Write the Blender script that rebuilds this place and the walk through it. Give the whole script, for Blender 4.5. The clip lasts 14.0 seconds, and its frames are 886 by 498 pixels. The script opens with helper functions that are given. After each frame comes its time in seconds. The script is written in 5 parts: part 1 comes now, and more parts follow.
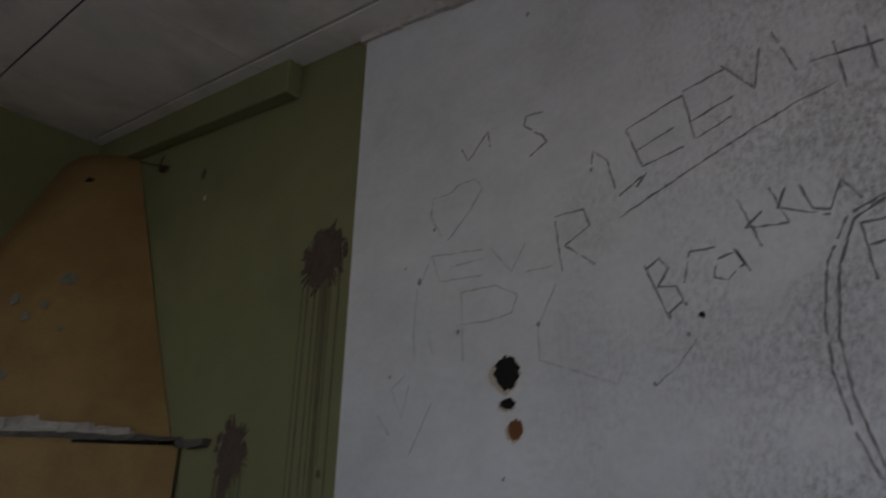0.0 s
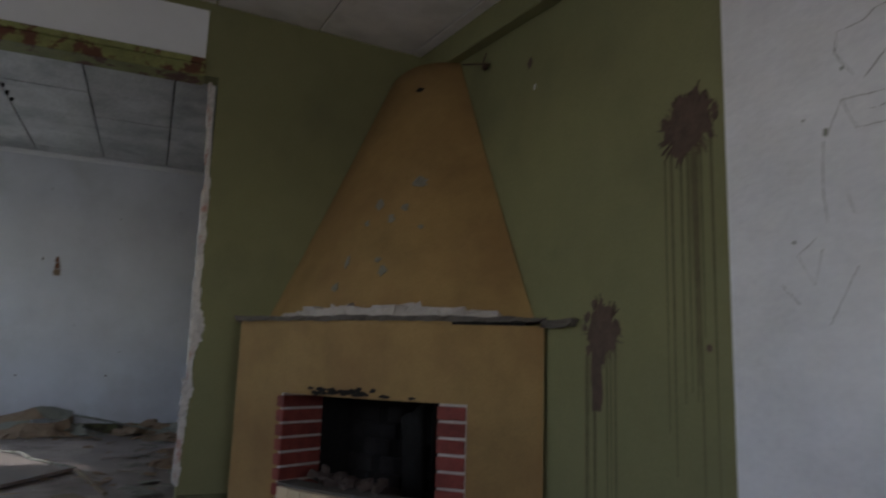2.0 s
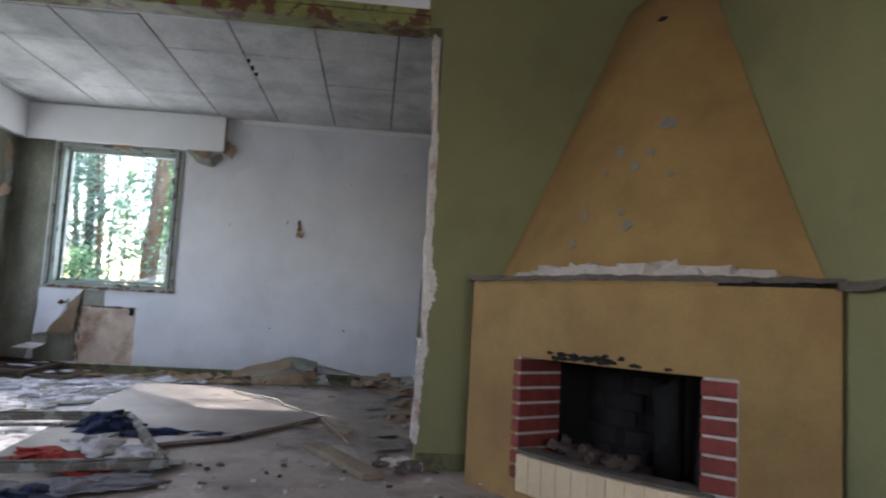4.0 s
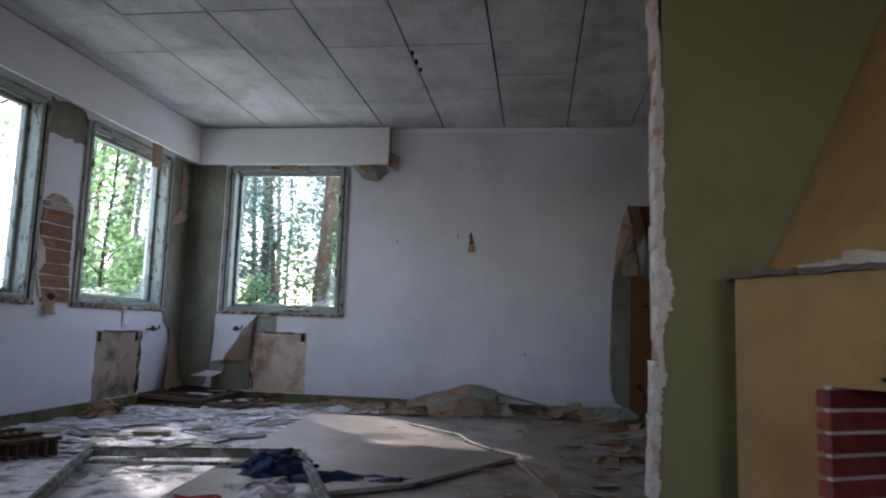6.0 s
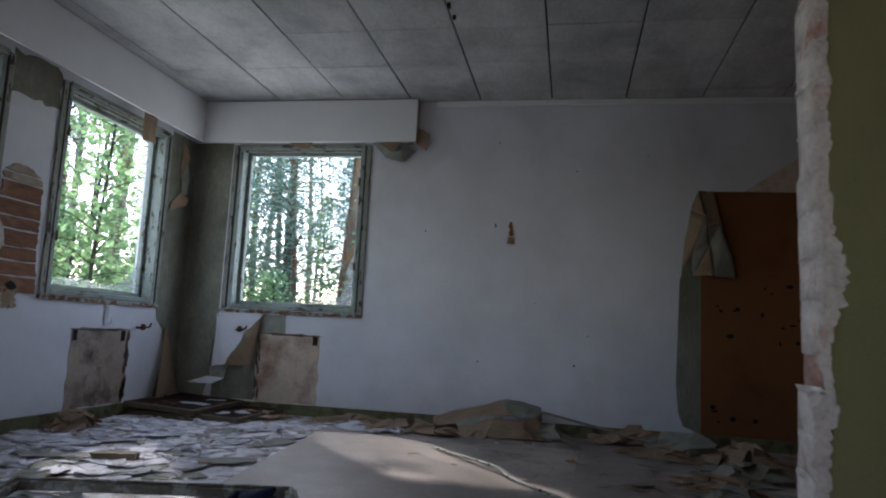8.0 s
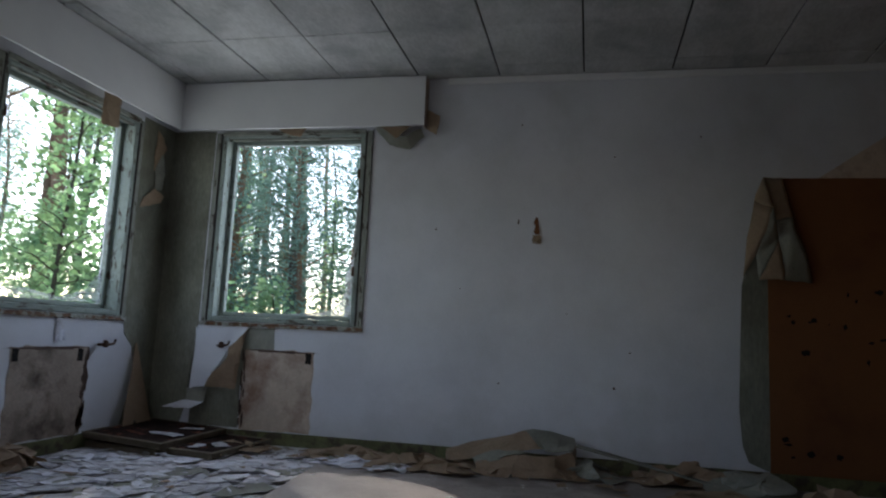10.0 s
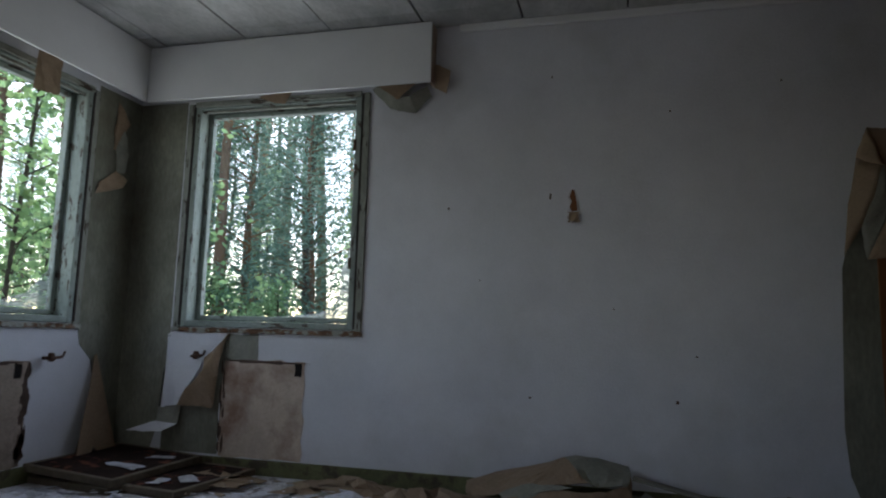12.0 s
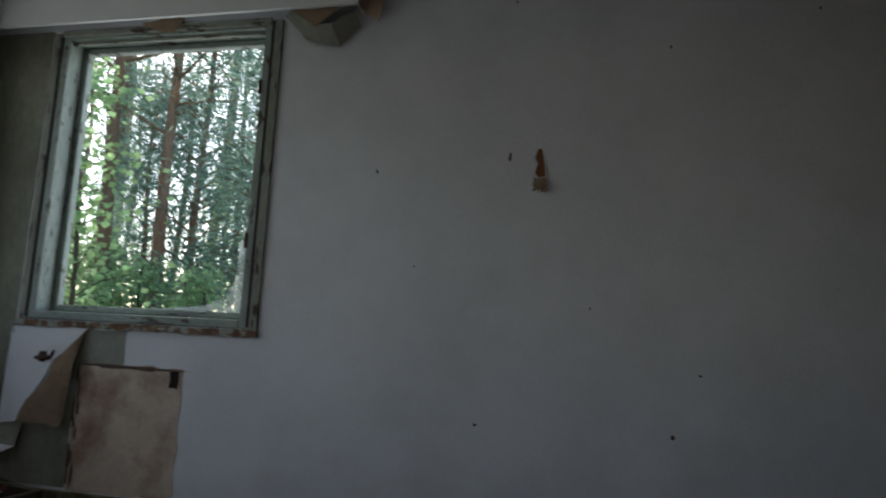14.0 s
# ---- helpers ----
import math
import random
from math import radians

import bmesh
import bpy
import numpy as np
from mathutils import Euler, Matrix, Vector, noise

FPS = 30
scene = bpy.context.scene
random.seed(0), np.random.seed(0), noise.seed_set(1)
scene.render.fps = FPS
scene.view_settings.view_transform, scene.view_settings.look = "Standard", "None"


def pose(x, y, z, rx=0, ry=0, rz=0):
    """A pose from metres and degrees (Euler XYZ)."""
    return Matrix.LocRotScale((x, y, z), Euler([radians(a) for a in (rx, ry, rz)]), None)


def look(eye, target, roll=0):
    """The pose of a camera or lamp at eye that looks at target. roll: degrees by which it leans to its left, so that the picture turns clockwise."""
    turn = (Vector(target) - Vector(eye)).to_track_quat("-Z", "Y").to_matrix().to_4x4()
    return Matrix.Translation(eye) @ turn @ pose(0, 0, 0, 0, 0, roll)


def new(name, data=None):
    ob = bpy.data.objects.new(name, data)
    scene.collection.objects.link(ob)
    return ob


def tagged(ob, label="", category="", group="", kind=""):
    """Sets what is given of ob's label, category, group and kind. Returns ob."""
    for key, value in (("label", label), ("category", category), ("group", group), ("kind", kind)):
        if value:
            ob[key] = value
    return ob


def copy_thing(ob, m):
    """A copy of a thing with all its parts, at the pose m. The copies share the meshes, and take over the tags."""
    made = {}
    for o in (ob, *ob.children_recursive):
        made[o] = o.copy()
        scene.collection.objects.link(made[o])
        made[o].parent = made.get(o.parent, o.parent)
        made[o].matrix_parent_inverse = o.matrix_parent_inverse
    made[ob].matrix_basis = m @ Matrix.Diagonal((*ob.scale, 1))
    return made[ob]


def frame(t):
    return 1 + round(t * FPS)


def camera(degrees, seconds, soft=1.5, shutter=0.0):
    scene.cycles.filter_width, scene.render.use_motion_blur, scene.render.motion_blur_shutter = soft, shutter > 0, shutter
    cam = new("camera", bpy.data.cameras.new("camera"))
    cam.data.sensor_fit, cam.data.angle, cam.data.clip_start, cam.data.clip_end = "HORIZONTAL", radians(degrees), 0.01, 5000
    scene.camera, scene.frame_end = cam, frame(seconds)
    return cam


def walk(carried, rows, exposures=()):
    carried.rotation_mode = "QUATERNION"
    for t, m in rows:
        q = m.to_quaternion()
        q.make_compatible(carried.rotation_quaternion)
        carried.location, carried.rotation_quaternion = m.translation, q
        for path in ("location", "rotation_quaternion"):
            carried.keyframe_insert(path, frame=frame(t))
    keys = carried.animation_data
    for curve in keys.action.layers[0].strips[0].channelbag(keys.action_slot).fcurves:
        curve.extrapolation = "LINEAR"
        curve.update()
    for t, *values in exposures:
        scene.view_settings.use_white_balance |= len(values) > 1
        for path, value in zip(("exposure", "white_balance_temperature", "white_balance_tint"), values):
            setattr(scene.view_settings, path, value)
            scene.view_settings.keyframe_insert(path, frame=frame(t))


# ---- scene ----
cam = camera(66.2, 14.0, 2.05, 0.5)
EXPOSURES = [(0, 1.72, 6600, 12), (1.5, 1.95, 6600, 13), (2.0, 2.3, 6600, 13), (2.5, 2.75, 6600, 14), (3.0, 3.12, 6600, 14), (4.2, 3.35, 6600, 16), (6.3, 2.55, 6450, 18),
             (7.5, 2.35, 6450, 17), (9.8, 1.95, 6500, 13), (11, 1.84, 6600, 13), (13.2, 1.76, 6850, 11), (14, 1.67, 7000, 10)]
PATH = [
    (0, (0.164, 0.339, 0.946), (-1.142, 1.711, 1.587), 1.6),
    (0.5, (0.118, 0.262, 0.934), (-1.299, 1.565, 1.477), 0.5),
    (1, (0.068, 0.206, 0.933), (-1.509, 1.334, 1.424), 0.8),
    (1.5, (0.021, 0.153, 0.921), (-1.682, 1.105, 1.361), 1.7),
    (2, (-0.086, 0.138, 0.882), (-1.903, 0.908, 1.206), 1.9),
    (2.5, (-0.181, 0.124, 0.871), (-2.057, 0.754, 1.158), 1.1),
    (3, (-0.267, 0.1, 0.874), (-2.191, 0.596, 1.108), 0.5),
    (3.5, (-0.345, 0.109, 0.869), (-2.302, 0.466, 1.071), 0.5),
    (4, (-0.42, 0.076, 0.891), (-2.403, 0.267, 1.073), 3.1),
    (4.2, (-0.492, 0.058, 0.861), (-2.479, 0.189, 1.045), 4.3),
    (6.3, (-1.475, -0.186, 0.826), (-3.437, -0.495, 1.061), 2.2),
    (6.5, (-1.575, -0.202, 0.82), (-3.536, -0.525, 1.051), 3.0),
    (7, (-1.844, -0.256, 0.831), (-3.807, -0.577, 1.045), 4.7),
    (7.5, (-2.066, -0.294, 0.831), (-4.024, -0.618, 1.072), 3.3),
    (7.7, (-2.187, -0.301, 0.814), (-4.142, -0.645, 1.055), 3.1),
    (9.8, (-3.206, -0.447, 0.893), (-5.137, -0.885, 1.174), 2.6),
    (10, (-3.301, -0.451, 0.894), (-5.238, -0.875, 1.158), 2.7),
    (10.5, (-3.579, -0.452, 0.916), (-5.518, -0.893, 1.123), 2.3),
    (11, (-3.803, -0.525, 0.914), (-5.731, -1.004, 1.145), 1.3),
    (11.5, (-4.059, -0.545, 0.92), (-5.977, -1.064, 1.155), 3.1),
    (12, (-4.318, -0.562, 0.931), (-6.234, -1.075, 1.19), 1.6),
    (12.5, (-4.59, -0.556, 0.916), (-6.511, -1.062, 1.145), 2.4),
    (13, (-4.863, -0.545, 0.945), (-6.762, -1.1, 1.233), 1.4),
    (13.5, (-5.119, -0.549, 0.935), (-7.026, -1.08, 1.222), 3.0),
    (14, (-5.434, -0.563, 0.946), (-7.361, -1.024, 1.218), 3.0),
]
walk(cam, [(t, look(eye, target, roll)) for t, eye, target, roll in PATH], EXPOSURES)

# ---- world, sun, exposure ----
world = bpy.data.worlds.new("sky")
scene.world = world
world.use_nodes = True
wn = world.node_tree.nodes
sky = wn.new("ShaderNodeTexSky")
sky.sky_type, sky.sun_disc = "NISHITA", False
SUN_EL, SUN_AZ = radians(36), math.atan2(-0.745, -0.667)
sky.dust_density, sky.air_density = 0.6, 1.0
sky.sun_elevation, sky.sun_rotation = SUN_EL, SUN_AZ
wn["Background"].inputs["Strength"].default_value = 0.15
world.node_tree.links.new(sky.outputs["Color"], wn["Background"].inputs["Color"])
sun = new("sun", bpy.data.lights.new("sun", "SUN"))
sun.data.energy, sun.data.angle, sun.data.color = 3.2, radians(1.8), (1.0, 0.965, 0.91)
SUN_FROM = Vector((math.sin(SUN_AZ) * math.cos(SUN_EL), math.cos(SUN_AZ) * math.cos(SUN_EL), math.sin(SUN_EL)))
sun.matrix_world = look(SUN_FROM * 30, (0, 0, 0))


def daylight(name, m, w, h, power, tint=(0.85, 0.90, 0.985)):
    """A lamp in a window's opening for the light of the sky."""
    d = bpy.data.lights.new(name, "AREA")
    d.shape, d.size, d.size_y, d.energy, d.color = "RECTANGLE", w, h, power, tint
    ob = new(name, d)
    ob.matrix_world = m
    return ob


# plan
W4 = (-0.15, 1.35, 0.96, 2.0)                # unseen opening added behind the start of the walk, to light the near room
XF, YL, YR, XD = -8.56, -4.10, 1.82, -4.40   # far wall, window wall, fireplace wall, dividing wall
FLOOR, CEIL = -0.02, 3.03
XB = 2.6                                      # wall behind the start of the walk
W1 = (-8.06, -6.73, 0.96, 2.57)               # windows of the window wall: x0, x1, z0, z1
W0 = (-6.15, -4.82, 0.96, 2.57)
W3 = (-2.8, -0.8, 0.93, 2.58)                 # the near room's window, never in view, added to light that room
W2 = (-3.62, -2.30, 0.96, 2.60)               # far wall: y0, y1, z0, z1
daylight("sky_light_1", look((-7.35, YL - 0.26, 1.76), (-7.35, 0, 1.5)), 1.3, 1.6, 2.8)
daylight("sky_light_2", look((-5.52, YL - 0.26, 1.76), (-5.52, 0, 1.5)), 1.3, 1.6, 1.4)
# the next two lamps fill the near room through its added, unseen windows
daylight("fill_light_3", look((-1.8, YL - 0.26, 1.76), (-1.8, 0, 1.5)), 1.9, 1.6, 3.2, (0.97, 0.93, 1.0))
daylight("fill_light_5", look((XB + 0.2, 0.6, 1.48), (0, 0.6, 1.48)), 1.45, 1.0, 4.5, (0.97, 0.93, 1.0))
daylight("sky_light_4", look((XF - 0.26, -2.96, 1.76), (0, -2.96, 1.5)), 1.3, 1.6, 3.3)


# ---- materials ----
def mat(name, colour, rough=0.8, metal=0.0, var=0.25, scale=3.0, fine=60.0, bump=0.15, spots=None, per=0.0, island=0.0, spec=0.3, stretch=(1, 1, 1), dist=0.01, spot_stretch=(1, 1, 1)):
    """A surface with large stains, fine grain and relief; spots: (colour, scale, from, to); per: brightness change from object to object."""
    m = bpy.data.materials.new(name)
    m.use_nodes = True
    nt = m.node_tree
    n, l = nt.nodes, nt.links
    b = n["Principled BSDF"]
    b.inputs["Roughness"].default_value, b.inputs["Metallic"].default_value = rough, metal
    b.inputs["Specular IOR Level"].default_value = spec
    tc = n.new("ShaderNodeTexCoord")
    mp = n.new("ShaderNodeMapping")
    mp.inputs["Scale"].default_value = stretch
    l.new(tc.outputs["Object"], mp.inputs["Vector"])
    big, small = n.new("ShaderNodeTexNoise"), n.new("ShaderNodeTexNoise")
    big.inputs["Scale"].default_value, big.inputs["Detail"].default_value, big.inputs["Roughness"].default_value = scale, 6, 0.65
    small.inputs["Scale"].default_value, small.inputs["Detail"].default_value = fine, 4
    for t in (big, small):
        l.new(mp.outputs["Vector"], t.inputs["Vector"])
    dark = n.new("ShaderNodeMixRGB")
    dark.inputs["Color1"].default_value = (*[c * (1 - var) for c in colour], 1)
    dark.inputs["Color2"].default_value = (*[min(1, c * (1 + var * 0.7)) for c in colour], 1)
    ramp = n.new("ShaderNodeMapRange")
    ramp.inputs["From Min"].default_value, ramp.inputs["From Max"].default_value = 0.3, 0.7
    l.new(big.outputs["Fac"], ramp.inputs["Value"])
    l.new(ramp.outputs["Result"], dark.inputs["Fac"])
    grain = n.new("ShaderNodeMixRGB")
    grain.blend_type = "OVERLAY"
    grain.inputs["Fac"].default_value = min(0.6, var)
    l.new(dark.outputs["Color"], grain.inputs["Color1"])
    l.new(small.outputs["Fac"], grain.inputs["Color2"])
    out = grain.outputs["Color"]
    if spots:
        c2, sc, lo, hi = spots
        sp = n.new("ShaderNodeTexNoise")
        sp.inputs["Scale"].default_value, sp.inputs["Detail"].default_value, sp.inputs["Roughness"].default_value = sc, 8, 0.6
        sm = n.new("ShaderNodeMapping")
        sm.inputs["Scale"].default_value = spot_stretch
        l.new(tc.outputs["Object"], sm.inputs["Vector"])
        l.new(sm.outputs["Vector"], sp.inputs["Vector"])
        mr = n.new("ShaderNodeMapRange")
        mr.inputs["From Min"].default_value, mr.inputs["From Max"].default_value = lo, hi
        l.new(sp.outputs["Fac"], mr.inputs["Value"])
        mx = n.new("ShaderNodeMixRGB")
        mx.inputs["Color2"].default_value = (*c2, 1)
        l.new(mr.outputs["Result"], mx.inputs["Fac"])
        l.new(out, mx.inputs["Color1"])
        out = mx.outputs["Color"]
    if per or island:
        src = n.new("ShaderNodeObjectInfo").outputs["Random"] if per else n.new("ShaderNodeNewGeometry").outputs["Random Per Island"]
        k = per or island
        mr = n.new("ShaderNodeMapRange")
        mr.inputs["To Min"].default_value, mr.inputs["To Max"].default_value = 1 - k, 1 + k
        l.new(src, mr.inputs["Value"])
        hs = n.new("ShaderNodeHueSaturation")
        l.new(mr.outputs["Result"], hs.inputs["Value"])
        l.new(out, hs.inputs["Color"])
        out = hs.outputs["Color"]
    l.new(out, b.inputs["Base Color"])
    if bump:
        bp = n.new("ShaderNodeBump")
        bp.inputs["Strength"].default_value, bp.inputs["Distance"].default_value = bump, dist
        ad = n.new("ShaderNodeMath")
        ad.operation = "ADD"
        l.new(big.outputs["Fac"], ad.inputs[0])
        l.new(small.outputs["Fac"], ad.inputs[1])
        l.new(ad.outputs["Value"], bp.inputs["Height"])
        l.new(bp.outputs["Normal"], b.inputs["Normal"])
    return m


M = {}
M["green"] = mat("green_paint", (0.186, 0.182, 0.088), 0.75, var=0.14, scale=1.2, fine=90, bump=0.08, spots=((0.125, 0.125, 0.066), 1.6, 0.55, 0.9))
M["base_green"] = mat("dull_green_base_paint", (0.115, 0.12, 0.055), 0.6, var=0.3, scale=6, fine=60, spots=((0.06, 0.045, 0.03), 9, 0.5, 0.62))
M["faded"] = mat("faded_ochre_scuff", (0.19, 0.18, 0.155), 0.85, var=0.25, scale=20, fine=80, bump=0.1)
M["green_trim"] = mat("green_gloss_paint", (0.20, 0.21, 0.075), 0.5, var=0.25, scale=8, fine=60, spots=((0.10, 0.04, 0.02), 9, 0.50, 0.56))
M["ochre"] = mat("ochre_plaster_paint", (0.265, 0.166, 0.063), 0.75, var=0.22, scale=2.5, fine=120, bump=0.12, spots=((0.20, 0.112, 0.045), 1.8, 0.42, 0.8))
M["wallpaper"] = mat("pale_wallpaper", (0.60, 0.615, 0.655), 0.85, var=0.11, scale=1.5, fine=70, bump=0.2, spots=((0.45, 0.46, 0.47), 1.1, 0.56, 0.85))
M["board"] = mat("white_wallboard", (0.68, 0.68, 0.71), 0.85, var=0.15, scale=2.2, fine=45, bump=0.3, spots=((0.50, 0.50, 0.51), 2.6, 0.56, 0.9), dist=0.006, stretch=(0.8, 1, 1.2))
M["white"] = mat("white_paint", (0.68, 0.69, 0.70), 0.6, var=0.06, scale=2, fine=60, bump=0.05)
M["mould"] = mat("mouldy_grey_wall", (0.20, 0.205, 0.165), 0.9, var=0.35, scale=3, fine=50, bump=0.25, spots=((0.095, 0.085, 0.06), 1.6, 0.45, 0.75), stretch=(1, 1, 0.4))
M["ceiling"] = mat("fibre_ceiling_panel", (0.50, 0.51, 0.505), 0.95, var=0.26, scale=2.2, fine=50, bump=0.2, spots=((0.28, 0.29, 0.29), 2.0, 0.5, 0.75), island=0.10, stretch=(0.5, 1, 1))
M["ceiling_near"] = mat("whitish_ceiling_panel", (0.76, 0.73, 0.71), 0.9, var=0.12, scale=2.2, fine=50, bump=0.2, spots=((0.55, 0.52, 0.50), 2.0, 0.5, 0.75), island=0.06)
M["pale_floor"] = mat("worn_pale_floor_covering", (0.60, 0.59, 0.62), 0.7, var=0.4, scale=5, fine=45, bump=0.4, spots=((0.17, 0.15, 0.14), 6, 0.52, 0.62), spec=0.35)
M["flake"] = mat("curled_floor_flake", (0.58, 0.59, 0.63), 0.7, var=0.25, scale=7, fine=50, bump=0.3, spots=((0.24, 0.225, 0.21), 8, 0.5, 0.66), per=0.32)
M["gap"] = mat("dark_joint", (0.035, 0.03, 0.028), 0.95, var=0.2, bump=0)
M["floor"] = mat("dirty_hardboard_floor", (0.345, 0.305, 0.28), 0.6, var=0.3, scale=1.5, fine=40, bump=0.25, spots=((0.13, 0.11, 0.095), 2.2, 0.5, 0.7), spec=0.4)
M["sheet"] = mat("grey_brown_hardboard", (0.232, 0.20, 0.181), 0.5, var=0.25, scale=2.0, fine=40, bump=0.25, spots=((0.18, 0.15, 0.125), 2.5, 0.52, 0.75), spec=0.5)
M["frame"] = mat("flaking_pale_green_paint", (0.235, 0.28, 0.258), 0.65, var=0.28, scale=7, fine=60, bump=0.4, spots=((0.075, 0.062, 0.05), 26, 0.585, 0.615), spot_stretch=(1, 1, 0.35), stretch=(1, 1, 0.4))
M["sill"] = mat("weathered_sill_wood", (0.15, 0.085, 0.05), 0.85, var=0.4, scale=12, fine=60, bump=0.5, spots=((0.30, 0.31, 0.28), 13, 0.50, 0.55))
M["trim_wood"] = mat("flaking_grey_trim", (0.25, 0.265, 0.235), 0.85, var=0.35, scale=6, fine=50, bump=0.6, spots=((0.055, 0.042, 0.032), 24, 0.56, 0.60), spot_stretch=(1, 1, 0.22), stretch=(1, 1, 0.3))
M["frame_across"] = mat("flaking_pale_green_paint_across", (0.235, 0.28, 0.258), 0.65, var=0.28, scale=7, fine=60, bump=0.4, spots=((0.075, 0.062, 0.05), 26, 0.585, 0.615), spot_stretch=(0.3, 0.3, 1.2), stretch=(0.4, 0.4, 1))
M["trim_across"] = mat("flaking_grey_trim_across", (0.25, 0.265, 0.235), 0.85, var=0.35, scale=6, fine=50, bump=0.6, spots=((0.055, 0.042, 0.032), 24, 0.56, 0.60), spot_stretch=(0.22, 0.22, 1.2), stretch=(0.3, 0.3, 1))
# fallen frame: base darkened for the rails' unlit sides, with pale paint spots
M["old_frame"] = mat("shade_darkened_frame_paint", (0.14, 0.135, 0.115), 0.8, var=0.35, scale=9, fine=60, bump=0.5, spots=((0.27, 0.30, 0.285), 10, 0.52, 0.60))
M["dark_wood"] = mat("dark_worn_edge_wood", (0.115, 0.095, 0.068), 0.85, var=0.35, scale=7, fine=60, bump=0.4)
M["pencil_faint"] = mat("faint_pencil_line", (0.43, 0.425, 0.43), 0.9, var=0.4, scale=30, fine=120, bump=0)
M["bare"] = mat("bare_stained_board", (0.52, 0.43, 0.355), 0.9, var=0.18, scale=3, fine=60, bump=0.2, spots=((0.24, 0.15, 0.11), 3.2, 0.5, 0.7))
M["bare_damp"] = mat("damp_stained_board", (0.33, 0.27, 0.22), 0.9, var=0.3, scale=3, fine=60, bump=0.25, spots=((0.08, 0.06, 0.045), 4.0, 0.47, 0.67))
M["brown"] = mat("exposed_brown_log", (0.185, 0.092, 0.056), 0.95, var=0.4, scale=5, fine=40, bump=0.6, stretch=(0.3, 1, 1), spots=((0.26, 0.17, 0.12), 5, 0.55, 0.7), per=0.22)
M["orange"] = mat("orange_brown_hardboard", (0.17, 0.068, 0.026), 0.85, var=0.12, scale=1.5, fine=80, bump=0.1, spots=((0.12, 0.045, 0.02), 3, 0.5, 0.75))
M["paper"] = mat("brown_backing_paper", (0.275, 0.20, 0.135), 0.85, var=0.2, scale=4, fine=60, bump=0.2, spots=((0.19, 0.135, 0.09), 4, 0.52, 0.72))
M["paper_front"] = mat("grey_green_wallpaper", (0.225, 0.228, 0.195), 0.85, var=0.22, scale=4, fine=60, bump=0.2)
M["paper_pale"] = mat("pale_torn_paper", (0.50, 0.51, 0.56), 0.75, var=0.22, scale=6, fine=50, bump=0.25, spots=((0.22, 0.205, 0.19), 7, 0.48, 0.7), island=0.3)
M["brick"] = mat("red_painted_brick", (0.16, 0.032, 0.024), 0.6, var=0.3, scale=14, fine=70, bump=0.4, per=0.2)
M["mortar"] = mat("pale_mortar", (0.40, 0.36, 0.33), 0.9, var=0.2, scale=9, fine=80, bump=0.4)
M["tile"] = mat("beige_tile", (0.56, 0.44, 0.29), 0.4, var=0.1, scale=6, fine=60, bump=0.08, per=0.08)
M["soot"] = mat("sooted_brick", (0.008, 0.0075, 0.007), 0.95, var=0.5, scale=4, fine=40, bump=0.5)
M["soot_brick"] = mat("grey_sooty_brick", (0.013, 0.0115, 0.011), 0.95, var=0.5, scale=3, fine=40, bump=0.5, per=0.3)
M["ash"] = mat("ash_and_rubble", (0.055, 0.040, 0.034), 0.95, var=0.4, scale=9, fine=60, bump=0.5, island=0.35)
M["sheet_metal"] = mat("dull_grey_duct", (0.026, 0.026, 0.026), 0.6, var=0.3, scale=4, fine=40, bump=0.2)
M["plaster"] = mat("broken_white_plaster", (0.55, 0.515, 0.48), 0.95, var=0.25, scale=14, fine=70, bump=0.8, spots=((0.40, 0.20, 0.15), 5, 0.56, 0.66))
M["faded_brick"] = mat("plaster_smeared_brick", (0.36, 0.22, 0.185), 0.95, var=0.3, scale=14, fine=70, bump=0.8, spots=((0.50, 0.46, 0.43), 9, 0.5, 0.6))
M["cement"] = mat("grey_cement", (0.10, 0.088, 0.077), 0.95, var=0.25, scale=12, fine=60, bump=0.6)
M["dark"] = mat("black_cavity", (0.012, 0.010, 0.009), 0.95, var=0.3, bump=0)
M["stain"] = mat("brown_splash", (0.085, 0.055, 0.042), 0.7, var=0.3, scale=18, fine=70, bump=0.3)
M["drip"] = mat("olive_drip_stain", (0.105, 0.095, 0.048), 0.7, var=0.25, scale=10, fine=60, bump=0.1)
M["pencil"] = mat("charcoal_line", (0.22, 0.215, 0.22), 0.9, var=0.4, scale=30, fine=120, bump=0)
M["scuff"] = mat("bare_grey_primer", (0.23, 0.235, 0.205), 0.85, var=0.2, scale=20, fine=80, bump=0.1)
M["rust"] = mat("rusty_iron", (0.085, 0.05, 0.035), 0.7, 0.5, var=0.4, scale=20, fine=80, bump=0.3)
M["black_felt"] = mat("dark_brown_panel", (0.024, 0.015, 0.013), 0.95, var=0.4, spec=0.08, scale=6, fine=60, bump=0.3, spots=((0.14, 0.055, 0.035), 9, 0.58, 0.66))
M["wood"] = mat("grey_weathered_wood", (0.22, 0.18, 0.13), 0.8, var=0.3, scale=5, fine=60, bump=0.3, stretch=(0.3, 1, 1))
M["blue"] = mat("navy_cloth", (0.02, 0.035, 0.085), 0.95, var=0.3, scale=8, fine=120, bump=0.3)
M["red"] = mat("red_cloth", (0.33, 0.035, 0.03), 0.95, var=0.3, scale=8, fine=120, bump=0.3)
M["pale_cloth"] = mat("grey_white_cloth", (0.50, 0.50, 0.52), 0.95, var=0.25, scale=8, fine=120, bump=0.3)
M["grey_cloth"] = mat("dirty_grey_cloth", (0.20, 0.205, 0.23), 0.95, var=0.35, scale=8, fine=120, bump=0.3)
